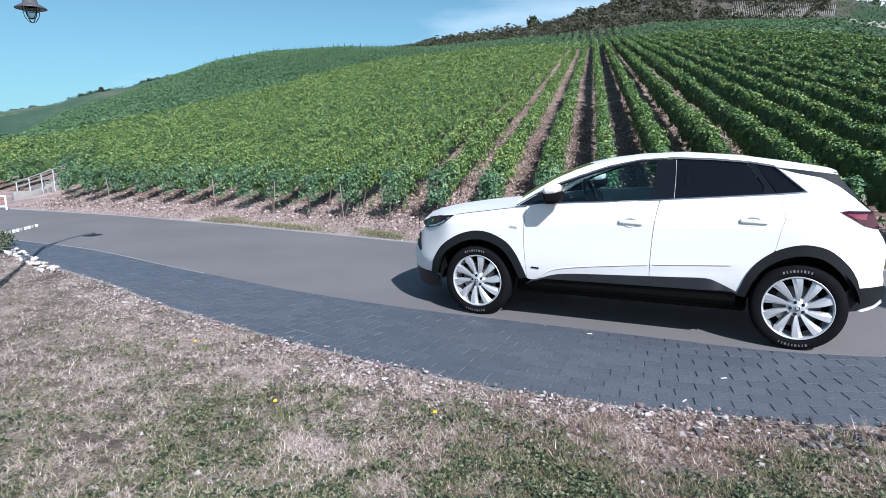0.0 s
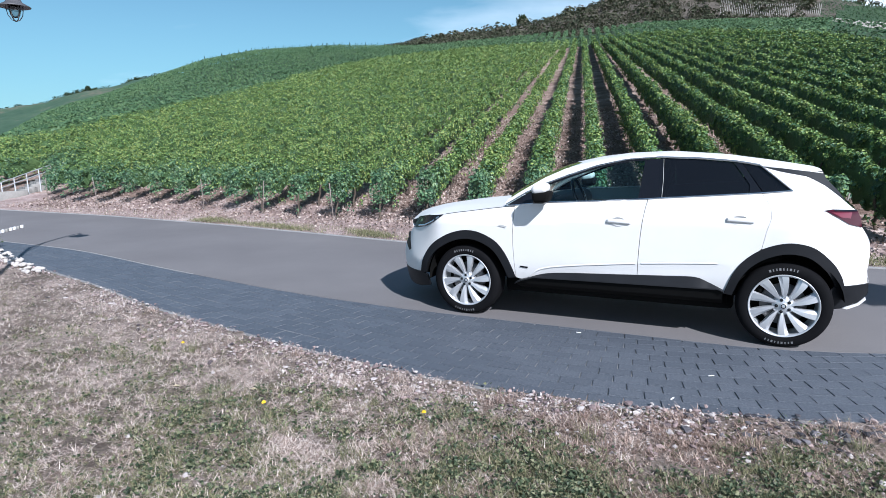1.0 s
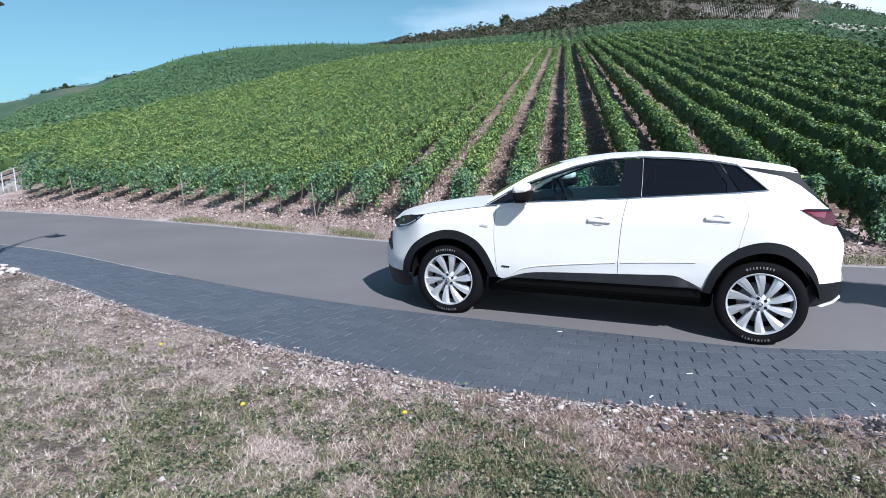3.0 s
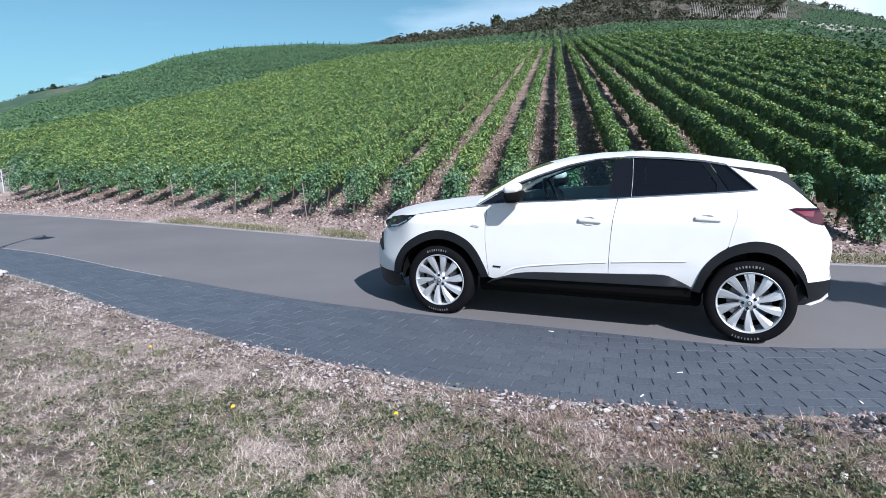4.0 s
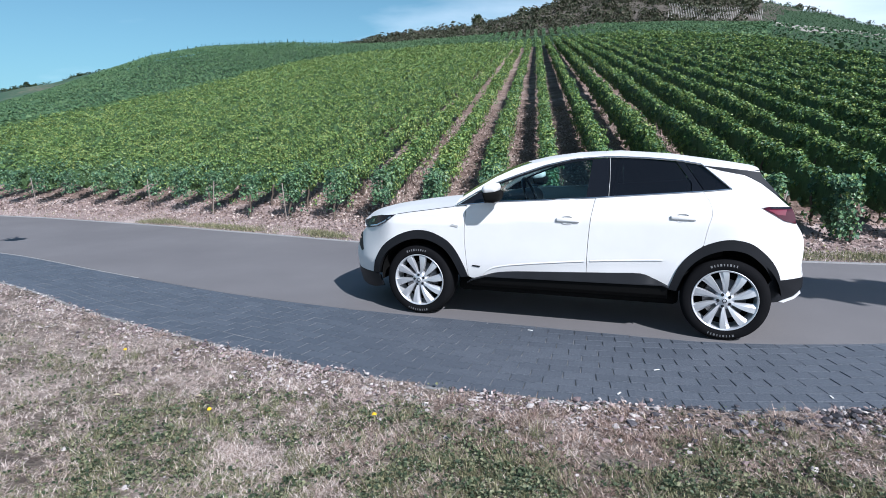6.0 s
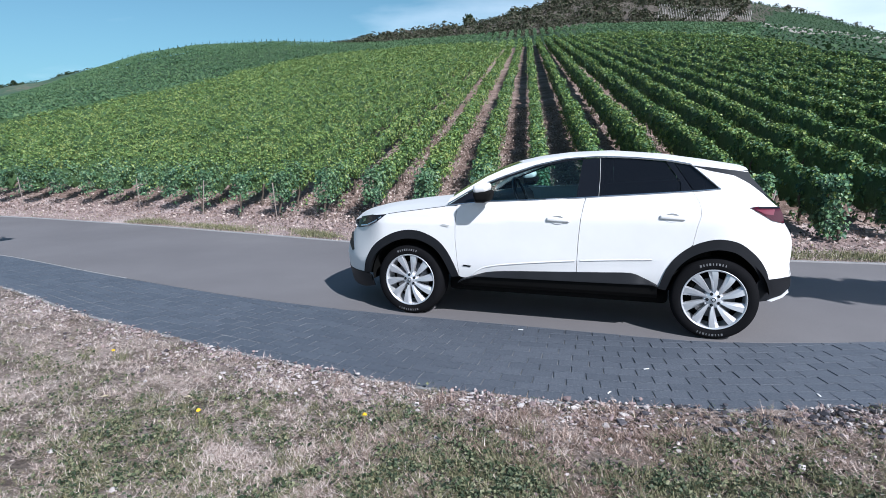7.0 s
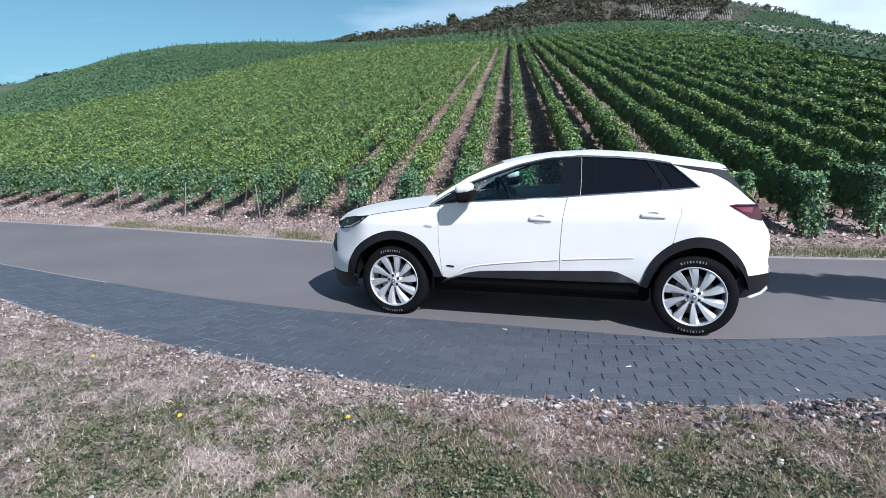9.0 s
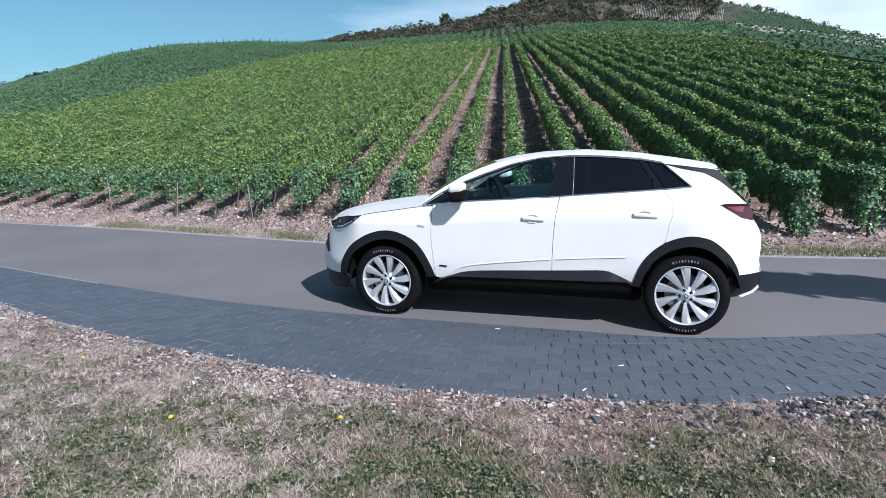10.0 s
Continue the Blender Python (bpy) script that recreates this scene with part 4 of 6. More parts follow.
def vine_row(v):
    u = np.arange(0.0, 120.0, 0.1)
    x, y = ROW.x * u + ACROSS.x * v, ROW.y * u + ACROSS.y * v
    r = np.hypot(x - EYE.x, y - EYE.y)
    az = np.degrees(np.arctan2(x - EYE.x, y - EYE.y))
    ok = (y - road_y(np.clip(x, -40, 30)) > (1.3 if v > 2 else 1.5) + 0.15 * math.sin(v * 5.1)) & (r < np.interp(az, AZ_GRID, CREST) - 0.4) & (az > -72) & (az < 30) & ~((r < 27) & (az < np.interp(r, [16, 22, 27], [-60.5, -59.2, -57.4])))
    if ok.sum() < 25:
        return
    x, y, r, u = x[ok], y[ok], r[ok], u[ok]
    z = height(x, y)
    row = tagged(new("vine_row"), "leafy green grapevines trained on wires up the slope", "vine row", group="vine rows on the hillside")
    row.location = (x[0], y[0], z[0])
    o = np.array(row.location)
    fine_ = np.interp(np.degrees(np.arctan2(x - EYE.x, y - EYE.y)), [-60, -35, -15], [0.76, 0.82, 1.0])
    dens = np.interp(r, [9, 14, 20, 32, 50, 80], [1000, 740, 380, 175, 85, 52]) * 0.1 / fine_ ** 1.6
    # each plant has its own vigour: bulges and thin places along the wire
    plants = int(len(u) * 0.1 / 0.9) + 3
    where = (u - u[0]) / 0.9
    vigour = np.interp(where, np.arange(plants), rng.normal(size=plants)) + 0.5 * np.interp(where * 2.7, np.arange(plants * 3), rng.normal(size=plants * 3))
    cnt = rng.poisson(dens * np.clip(1.0 + 0.2 * vigour, 0.35, 1.6))
    i = np.repeat(np.arange(len(x)), rng.poisson(cnt / 9.0))
    n = len(i)
    top = float(np.interp(v, [-9, -1, 2, 6], [0.98, 0.9, 1.02, 0.95])) + 0.04 * vigour.clip(-2, 2) + (0.025 if v > 1.5 else 0.05) * (np.sin(u * 5.7 + v) + rng.normal(size=len(u)))
    where = rng.random(n)
    flat = where < (0.4 if v > 2 else 0.36)
    core = where > 0.88
    zz = np.where(flat, 0.9 + 0.1 * rng.random(n), rng.random(n) ** 0.85)
    low = np.where(rng.random(n) < (0.35 if v > 2 else 0.1), 0.06, 0.16 if v > 2 else 0.4)
    hz = low + (top[i] - low) * zz
    wide = np.clip(float(np.interp(v, [0, 1, 5], [0.118, 0.105, 0.085])) + 0.024 * vigour[i], 0.08, 0.22) + 0.025 * rng.normal(size=n)
    side = np.where(flat | core, rng.uniform(-0.85, 0.85, n), np.sign(rng.random(n) - 0.5) * (0.86 + 0.32 * rng.random(n))) * wide
    along = rng.uniform(-0.08, 0.08, n)
    px = x[i] + ACROSS.x * side + ROW.x * along
    py = y[i] + ACROSS.y * side + ROW.y * along
    out = np.sign(side)[:, None] * np.array([ACROSS.x, ACROSS.y, 0.0]) * 0.8
    nrm = out * np.where(flat, 0.2, 1.0)[:, None] + np.where(flat, 1.0, 0.35)[:, None] * np.array([0, 0, 1.0])
    # each shoot carries a handful of leaves that face away from its middle
    held = np.repeat(np.arange(n), 9)
    off = rng.normal(size=(len(held), 3)) * np.array([1.0, 1.0, 1.15])
    reach = np.interp(r[i[held]], [9, 20, 50, 80], [0.045, 0.055, 0.085, 0.11])[:, None] * (0.6 if v > 1.5 else 0.8)
    pos = (np.stack([px, py, z[i] + hz], 1) - o)[held] + off * reach
    nrm = nrm[held] + 0.5 * off + rng.normal(size=(len(held), 3)) * 0.25
    i = i[held]
    n = len(i)
    # leaves closing the row's lower end
    ends = (420 if v > 2 else 200) if r[0] < 24 else 60
    e = rng.random((ends, 3))
    tip = np.stack([x[0] + ACROSS.x * (e[:, 0] - 0.5) * 0.32 + ROW.x * 0.4 * e[:, 1], y[0] + ACROSS.y * (e[:, 0] - 0.5) * 0.32 + ROW.y * 0.4 * e[:, 1], z[0] + (0.08 if v > 2 else 0.38) + (0.95 if v > 2 else 0.56) * e[:, 2]], 1) - o
    pos = np.concatenate([pos, tip])
    nrm = np.concatenate([nrm, np.array([0.2, -1.0, 0.4]) + 0.5 * rng.normal(size=(ends, 3))])
    i = np.concatenate([i, np.zeros(ends, int)])
    n += ends
    size = np.interp(r[i], [9, 16, 30, 50, 80], [0.06, 0.065, 0.09, 0.14, 0.21]) * fine_[i] * rng.uniform(0.7, 1.25, n)
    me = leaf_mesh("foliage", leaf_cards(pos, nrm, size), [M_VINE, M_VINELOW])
    # darker blue-green leaves: most at each row's lower end, fewer further uphill
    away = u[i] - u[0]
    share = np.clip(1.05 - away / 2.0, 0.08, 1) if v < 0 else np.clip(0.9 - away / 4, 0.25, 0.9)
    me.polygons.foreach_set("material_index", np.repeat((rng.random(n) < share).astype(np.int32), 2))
    add_part("foliage", me, row, kind="stuff")
    # solid core with painted shade, seen as dark gaps between the shoots
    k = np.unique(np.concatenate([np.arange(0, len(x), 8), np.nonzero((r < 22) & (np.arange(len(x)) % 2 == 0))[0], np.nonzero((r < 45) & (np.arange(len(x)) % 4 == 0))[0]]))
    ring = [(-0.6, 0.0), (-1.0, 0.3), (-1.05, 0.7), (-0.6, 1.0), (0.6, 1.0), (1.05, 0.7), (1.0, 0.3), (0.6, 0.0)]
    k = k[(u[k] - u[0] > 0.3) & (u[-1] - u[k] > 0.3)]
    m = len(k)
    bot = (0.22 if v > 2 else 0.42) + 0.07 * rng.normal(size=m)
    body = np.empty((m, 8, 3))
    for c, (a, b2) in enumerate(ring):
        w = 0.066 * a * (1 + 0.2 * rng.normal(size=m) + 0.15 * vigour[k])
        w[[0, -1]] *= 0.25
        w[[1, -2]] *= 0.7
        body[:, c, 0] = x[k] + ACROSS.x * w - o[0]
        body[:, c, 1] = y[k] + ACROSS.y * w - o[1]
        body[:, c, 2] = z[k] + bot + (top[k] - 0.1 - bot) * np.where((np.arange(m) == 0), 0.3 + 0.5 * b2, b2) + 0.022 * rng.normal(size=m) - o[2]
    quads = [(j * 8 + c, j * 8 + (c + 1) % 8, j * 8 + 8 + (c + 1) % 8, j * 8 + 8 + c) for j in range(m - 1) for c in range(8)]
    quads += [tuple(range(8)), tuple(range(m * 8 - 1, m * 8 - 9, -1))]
    add_part("shaded_core", make_mesh("shaded_core", body.reshape(-1, 3).tolist(), quads, [M_LEAFSHADE]), row, kind="stuff")
    first = float(u[0])
    step = 1.15
    for k in range(int((u[-1] - first) / step)):
        a = min(int(round((k * step + 0.1) / 0.1)), len(x) - 1)
        if r[a] > 15.5 or k > 4:
            break
        place = Vector((x[a], y[a], z[a])) - row.location
        add_part("trunk", TRUNKS[int(rng.integers(5))], row, m=pose(*place, 0, 0, rng.uniform(0, 360)))
    for k in (0, 60):
        if k < len(x) - 5 and r[k] < 26 and int(rng.integers(8)) > (4 if k == 0 else 6):
            place = Vector((x[k], y[k], z[k])) - row.location
            add_part("post", POST, row, "weathered wooden trellis stake", pose(*place, rng.uniform(-4, 12), rng.uniform(-9, 9), 12))


for k in range(-87, 57):
    vine_row(0.26 + 1.1 * k if k < 5 else 4.66 + 1.0 * (k - 4))


TRACK_R = 147.0                              # the hillside track runs along the shoulder


def far_field(name, az0, az1, rows_v, r0, r1, per_m, size, mat, label, reach=190, clear=False):
    """Vines on a distant slope, too small to tell apart."""
    parts = []
    for v in rows_v:
        u = np.arange(0, reach, 0.5)
        x, y = ROW.x * u + ACROSS.x * v, ROW.y * u + ACROSS.y * v
        r = np.hypot(x - EYE.x, y - EYE.y)
        az = np.degrees(np.arctan2(x - EYE.x, y - EYE.y))
        ok = (r > np.maximum(np.interp(az, AZ_GRID, CREST) + 0.6, r0)) & (r < r1) & (az > az0) & (az < az1)
        if clear:
            ok &= np.abs(r - TRACK_R) > 4
        x, y = x[ok], y[ok]
        if len(x) == 0:
            continue
        i = np.repeat(np.arange(len(x)), rng.poisson(per_m * 0.5, len(x)))
        n = len(i)
        hz = 0.3 + rng.beta(1.4, 1.2, n) * 1.1
        px = x[i] + rng.normal(size=n) * 0.14 + ROW.x * rng.uniform(-0.25, 0.25, n)
        py = y[i] + ROW.y * rng.uniform(-0.25, 0.25, n)
        parts.append(np.stack([px, py, height(px, py) + hz], 1))
    pos = np.concatenate(parts)
    n = len(pos)
    nrm = 0.45 * rng.normal(size=(n, 3)) + np.array([0.25, -0.3, 0.8])
    tagged(new(name, leaf_mesh(name, leaf_cards(pos, nrm, size * rng.uniform(0.7, 1.3, n)), [mat])), label, "vineyard", kind="stuff")


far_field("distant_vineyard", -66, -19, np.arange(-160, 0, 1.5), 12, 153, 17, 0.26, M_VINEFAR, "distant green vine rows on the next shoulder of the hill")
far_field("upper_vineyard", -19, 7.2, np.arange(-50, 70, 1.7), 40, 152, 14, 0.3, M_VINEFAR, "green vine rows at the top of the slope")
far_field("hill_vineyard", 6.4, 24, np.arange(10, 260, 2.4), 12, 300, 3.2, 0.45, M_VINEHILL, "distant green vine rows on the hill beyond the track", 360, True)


# scrub and trees on the far ridge
def clumps(name, places, sizes, cards, mat, label, category, kind="stuff"):
    pos, size, out = [], [], []
    for (x, y), s in zip(places, sizes):
        c = np.array([x, y, float(height(x, y)) + s * 0.45])
        d = rng.normal(size=(cards, 3))
        d /= np.linalg.norm(d, axis=1, keepdims=True)
        lobes = 1 + 0.3 * np.sin(d[:, :1] * 4 + x) * np.sin(d[:, 1:2] * 5 + y)
        pos.append(c + d * s * lobes * np.array([0.8, 0.8, 0.52]) * rng.uniform(0.7, 1.0, (cards, 1)))
        size.append(np.full(cards, s * 0.36) * rng.uniform(0.6, 1.3, cards))
        out.append(d)
    pos, size = np.concatenate(pos), np.concatenate(size)
    nrm = np.concatenate(out) + 0.22 * rng.normal(size=(len(pos), 3)) + np.array([0, 0, 0.25])
    return tagged(new(name, leaf_mesh(name, leaf_cards(pos, nrm, size), [mat])), label, category, kind=kind)


def polar(az, r):
    a = np.radians(az)
    return EYE.x + r * np.sin(a), EYE.y + r * np.cos(a)


M_SCRUB = leafy("scrub leaves", [(0.3, (0.034, 0.042, 0.028)), (0.44, (0.056, 0.06, 0.04)), (0.56, (0.086, 0.074, 0.06)), (0.66, (0.066, 0.08, 0.047)), (0.8, (0.12, 0.1, 0.084))], 0.8, 0.08, 0.05, 0.1)
M_TREE = leafy("tree leaves", [(0.25, (0.012, 0.025, 0.012)), (0.6, (0.03, 0.05, 0.02)), (0.8, (0.05, 0.075, 0.03))], 0.6, 0.2)
n = 3000
az = rng.uniform(-30, 6.3, n)
r = 152 + 182 * rng.random(n) ** 1.1
clumps("scrub", list(zip(*polar(az, r))), rng.uniform(0.35, 0.95, n) * r / 110, 26, M_SCRUB, "dark brown and green scrub on the ridge", "scrub")
n = 420
az = rng.uniform(-28, 6.0, n)
r = 156 + 175 * rng.random(n)
clumps("thicket", list(zip(*polar(az, r))), rng.uniform(0.8, 1.7, n) * r / 110, 40, M_SCRUB, "dense dark thickets on the ridge", "scrub")
n = 300
az = np.concatenate([rng.uniform(-57.9, -53.2, 90), rng.uniform(-51.9, -48.6, 90), rng.uniform(-62, -57, 30), rng.uniform(-33, -18, 90)])
clumps("ridge_woods", list(zip(*polar(az, rng.uniform(322, 345, n)))), np.where(az < -52, rng.uniform(0.9, 2.0, n), rng.uniform(1.2, 2.8, n)), 24, M_TREE, "dark trees along the far skyline", "woods")
n = 110
az = 1.0 + 18 * rng.random(n) ** 1.5
clumps("ridge_bushes", list(zip(*polar(az, rng.uniform(322, 340, n)))), rng.uniform(1.2, 3.0, n), 24, M_SCRUB, "pale bushes on the far skyline", "bushes")


def far_tree(az, r, s):
    x, y = polar(az, r)
    z = float(height(x, y))
    tree = tagged(new("tree"), "lone dark round-crowned tree on the ridge", "tree")
    tree.location = (x, y, z)
    add_part("trunk", crooked_stem("trunk", [(0, 0, -0.5), (0.1, 0, s * 0.3), (0.0, 0.1, s * 0.6)], [s * 0.05, s * 0.04, s * 0.02], M_BARK), tree)
    d = rng.normal(size=(420, 3))
    d /= np.linalg.norm(d, axis=1, keepdims=True)
    lump = 1 + 0.3 * np.sin(d[:, 0] * 5 + 1) * np.sin(d[:, 2] * 4)
    pos = np.array([0, 0, s * 0.62]) + d * (s * 0.45 * lump * rng.random(420) ** 0.35)[:, None]
    add_part("crown", leaf_mesh("crown", leaf_cards(pos, rng.normal(size=(420, 3)), s * 0.13 * rng.uniform(0.7, 1.3, 420)), [M_TREE]), tree, kind="stuff")


far_tree(-17.3, 326, 7.0)
far_tree(-54.7, 322, 2.6)

# bare stakes of a young vineyard on the upper slope, and the track below it
v, f = [], []
for a in np.arange(-1.2, 6.0, 0.13):
    for r in np.arange(236, 268, 4.0):
        x, y = polar(a + r * 0.002, r)
        z = float(height(x, y))
        k = len(v)
        v += [(x - 0.045, y, z), (x + 0.045, y, z), (x + 0.045, y + 0.1, z), (x - 0.045, y + 0.1, z), (x - 0.045, y, z + 1.6), (x + 0.045, y, z + 1.6), (x + 0.045, y + 0.1, z + 1.6), (x - 0.045, y + 0.1, z + 1.6)]
        f += [(k, k + 1, k + 5, k + 4), (k + 1, k + 2, k + 6, k + 5), (k + 2, k + 3, k + 7, k + 6), (k + 3, k, k + 4, k + 7), (k + 4, k + 5, k + 6, k + 7)]
tagged(new("vineyard_stakes", make_mesh("vineyard_stakes", v, f, [M_STAKE])), "pale stakes of a young vineyard high on the ridge", "stakes", kind="stuff")

v, f = [], []
for a in np.arange(-47, -27, 0.12):
    x, y = polar(a + 0.06 * math.sin(a * 9), 148 + 3 * math.sin(a * 5))
    z = float(height(x, y))
    k = len(v)
    lean = 0.25 * math.sin(a * 13)
    for h, o in ((0.0, 0.0), (1.45 + 0.5 * math.sin(a * 31), lean)):
        v += [(x - 0.07 + o, y, z + h), (x + 0.07 + o, y, z + h), (x + o, y + 0.12, z + h)]
    f += [(k, k + 1, k + 4, k + 3), (k + 1, k + 2, k + 5, k + 4), (k + 2, k, k + 3, k + 5), (k + 3, k + 4, k + 5)]
tagged(new("ridge_vine_stakes", make_mesh("ridge_vine_stakes", v, f, [M_TREE])), "leafy vine stakes standing up along the skyline", "stakes", kind="stuff")

M_TRACK = mottled("pale gravel track", [(0.3, (0.3, 0.27, 0.24)), (0.7, (0.46, 0.43, 0.4))], 0.3, 4, 0.95, 0.3, 0.05)
v, f = [], []
for a in np.arange(6.8, 24, 0.4):
    r0 = TRACK_R
    for o, lift in ((-2.0, -0.3), (-1.5, 1.3), (1.5, 1.6), (2.0, -0.3)):
        x, y = polar(a, r0 + o)
        v.append((float(x), float(y), float(height(x, y)) + lift))
    if len(v) > 4:
        k = len(v) - 8
        f += [(k + c, k + c + 1, k + c + 5, k + c + 4) for c in range(3)]
tagged(new("hillside_track", make_mesh("hillside_track", v, f, [M_TRACK])), "pale gravel track across the far hillside", "track", kind="structure")

# street lamp by the verge
M_LAMPMETAL = mottled("weathered dark lamp metal", [(0.3, (0.05, 0.05, 0.055)), (0.7, (0.11, 0.11, 0.115))], 6, 80, 0.45, 0.2, 0.002, 0.5)
M_GLOBE = glass("lamp glass", (0.9, 0.9, 0.88), 0.8, 0.1)


def tube(name, pts, r, mat, parent, label="", sides=8):
    bm = bmesh.new()
    rings = []
    for i, p in enumerate(pts):
        d = (Vector(pts[min(i + 1, len(pts) - 1)]) - Vector(pts[max(i - 1, 0)])).normalized()
        a = d.orthogonal().normalized()
        b2 = d.cross(a)
        rr = r[i] if isinstance(r, (list, tuple)) else r
        rings.append([bm.verts.new(Vector(p) + a * rr * math.cos(2 * math.pi * k / sides) + b2 * rr * math.sin(2 * math.pi * k / sides)) for k in range(sides)])
    # keep the rings from twisting
    for q0, q1 in zip(rings, rings[1:]):
        s0 = min(range(sides), key=lambda s: (q0[0].co - q1[s].co).length)
        order = [q1[(s + s0) % sides] for s in range(sides)]
        if (q0[1].co - order[1].co).length > (q0[1].co - order[-1].co).length:
            order = [order[0]] + order[:0:-1]
        q1[:] = order
        for s in range(sides):
            bm.faces.new((q0[s], q0[(s + 1) % sides], q1[(s + 1) % sides], q1[s])).smooth = True
    bm.faces.new(rings[0])
    bm.faces.new(rings[-1])
    return link(name, bm, mat, parent, label)


def upright(profile, n=40):
    bm = turned(profile, n)
    bmesh.ops.transform(bm, matrix=pose(0, 0, 0, 90), verts=bm.verts)
    return bm


LAMP = Vector((-5.9, -0.31, 3.405))
POLE = Vector((-5.45, -1.5, 0.0))
lamp = tagged(new("street_lamp"), "dark metal street lamp with a wide shade and wire cage", "street lamp")
lamp.location = POLE
o = LAMP - POLE
tube("pole", [(0, 0, -0.05), (0, 0, 0.9), (0, 0, 1.0), (0, 0, 3.4)], [0.05, 0.048, 0.036, 0.034], M_LAMPMETAL, lamp)
tube("arm", [(0, 0, 3.3), (o.x * 0.15, o.y * 0.15, 3.5), (o.x * 0.5, o.y * 0.5, 3.72), (o.x * 0.85, o.y * 0.85, 3.82), (o.x * 0.97, o.y * 0.97, 3.8), (o.x, o.y, o.z + 0.22)], 0.022, M_LAMPMETAL, lamp)
tube("brace", [(0, 0, 3.0), (o.x * 0.12, o.y * 0.12, 3.1), (o.x * 0.25, o.y * 0.25, 3.57)], 0.012, M_LAMPMETAL, lamp)
head = link("shade", placed(upright([(0.012, 0.24), (0.03, 0.2), (0.05, 0.13), (0.075, 0.115), (0.085, 0.075), (0.1, 0.06), (0.17, 0.02), (0.178, 0.008), (0.17, 0.006), (0.1, 0.03), (0.07, 0.03)]), pose(*o)), M_LAMPMETAL, lamp, "wide dark metal lamp shade")
link("globe", placed(upright([(0.06, 0.03), (0.064, -0.03), (0.05, -0.09), (0.025, -0.115), (0.002, -0.12)]), pose(*o)), M_GLOBE, lamp, "clear glass globe")
for k in range(6):
    a = math.pi * k / 3
    c, s = math.cos(a), math.sin(a)
    tube("cage_wire", [(o.x + q * c, o.y + q * s, o.z + h) for q, h in ((0.088, 0.05), (0.088, -0.02), (0.075, -0.09), (0.04, -0.145), (0.004, -0.16))], 0.005, M_LAMPMETAL, lamp, sides=5)
tube("cage_ring", [(o.x + 0.088 * math.cos(a), o.y + 0.088 * math.sin(a), o.z - 0.02) for a in np.linspace(0, 2 * math.pi, 25)], 0.004, M_LAMPMETAL, lamp, sides=5)

# the flight of steps with its handrail beyond the bend
M_CONCRETE = mottled("weathered concrete", [(0.3, (0.2, 0.19, 0.18)), (0.7, (0.34, 0.33, 0.31))], 1.5, 20, 0.9, 0.4, 0.01)
M_WHITE = mottled("white painted metal", [(0.3, (0.66, 0.66, 0.65)), (0.7, (0.8, 0.8, 0.79))], 3, 40, 0.5, 0.1, 0.002)
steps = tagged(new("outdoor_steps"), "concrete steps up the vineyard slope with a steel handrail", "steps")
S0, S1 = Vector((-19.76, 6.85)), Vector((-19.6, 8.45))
d = (S1 - S0).normalized()
q = Vector((-d.y, d.x))
for k in range(9):
    c = S0.lerp(S1, (k + 0.5) / 9) + q * 0.36
    bm = rounded((0.6, 0.32, 0.5), 0.01, 1)
    link("step", placed(bm, pose(c.x, c.y, -0.2 + k * 0.08, 0, 0, math.degrees(math.atan2(d.y, d.x)) - 90)), M_CONCRETE, steps)
bm = rounded((0.2, 0.9, 0.5), 0.015, 1)
link("side_wall", placed(bm, pose(S0.x + 0.03, S0.y + 0.3, 0.1, 0, 0, math.degrees(math.atan2(d.y, d.x)) - 90)), M_CONCRETE, steps, "pale concrete side wall")
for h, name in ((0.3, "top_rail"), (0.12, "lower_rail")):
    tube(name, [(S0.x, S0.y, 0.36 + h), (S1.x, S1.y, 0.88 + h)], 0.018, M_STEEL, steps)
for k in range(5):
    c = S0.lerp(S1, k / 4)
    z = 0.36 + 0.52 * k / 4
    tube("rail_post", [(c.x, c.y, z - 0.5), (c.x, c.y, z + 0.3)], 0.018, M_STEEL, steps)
M_REDPAINT = mottled("faded red paint", [(0.3, (0.4, 0.08, 0.07)), (0.7, (0.55, 0.16, 0.14))], 3, 40, 0.6, 0.1, 0.002)
gate = tagged(new("barrier"), "small white tubular barrier at the foot of the steps", "barrier")
gate.location = (-17.45, 4.85, 0.0)
for x in (0.0, 0.5):
    tube("upright", [(x, x * 0.2, 0.0), (x, x * 0.2, 0.42)], 0.025, M_WHITE, gate)
for z in (0.1, 0.26, 0.4):
    tube("crossbar", [(0, 0, z), (0.5, 0.1, z)], 0.02, M_REDPAINT if z == 0.26 else M_WHITE, gate)

# kerb stones of a flower bed and pale boulders along the verge
for k in range(11):
    bm = rounded((0.05, 0.07, 0.07), 0.012, 2)
    m = pose(-10.9 - 0.085 * k, 1.5 + 0.125 * k, 0.03, 0, 0, 32 + 4 * math.sin(k * 3.0))
    me = bpy.data.meshes.new("kerb_stone")
    bm.to_mesh(me)
    bm.free()
    me.materials.append(M_WHITE if k % 3 else M_CONCRETE)
    ob = tagged(new("kerb_stone", me), "pale kerb stone edging a flower bed", "kerb stone", group="kerb stones of the flower bed")
    ob.matrix_basis = m
M_PALE = mottled("pale limestone", [(0.3, (0.4, 0.36, 0.34)), (0.6, (0.58, 0.54, 0.51)), (0.8, (0.7, 0.67, 0.64))], 5, 40, 0.9, 0.6, 0.01)
ROCKS = []
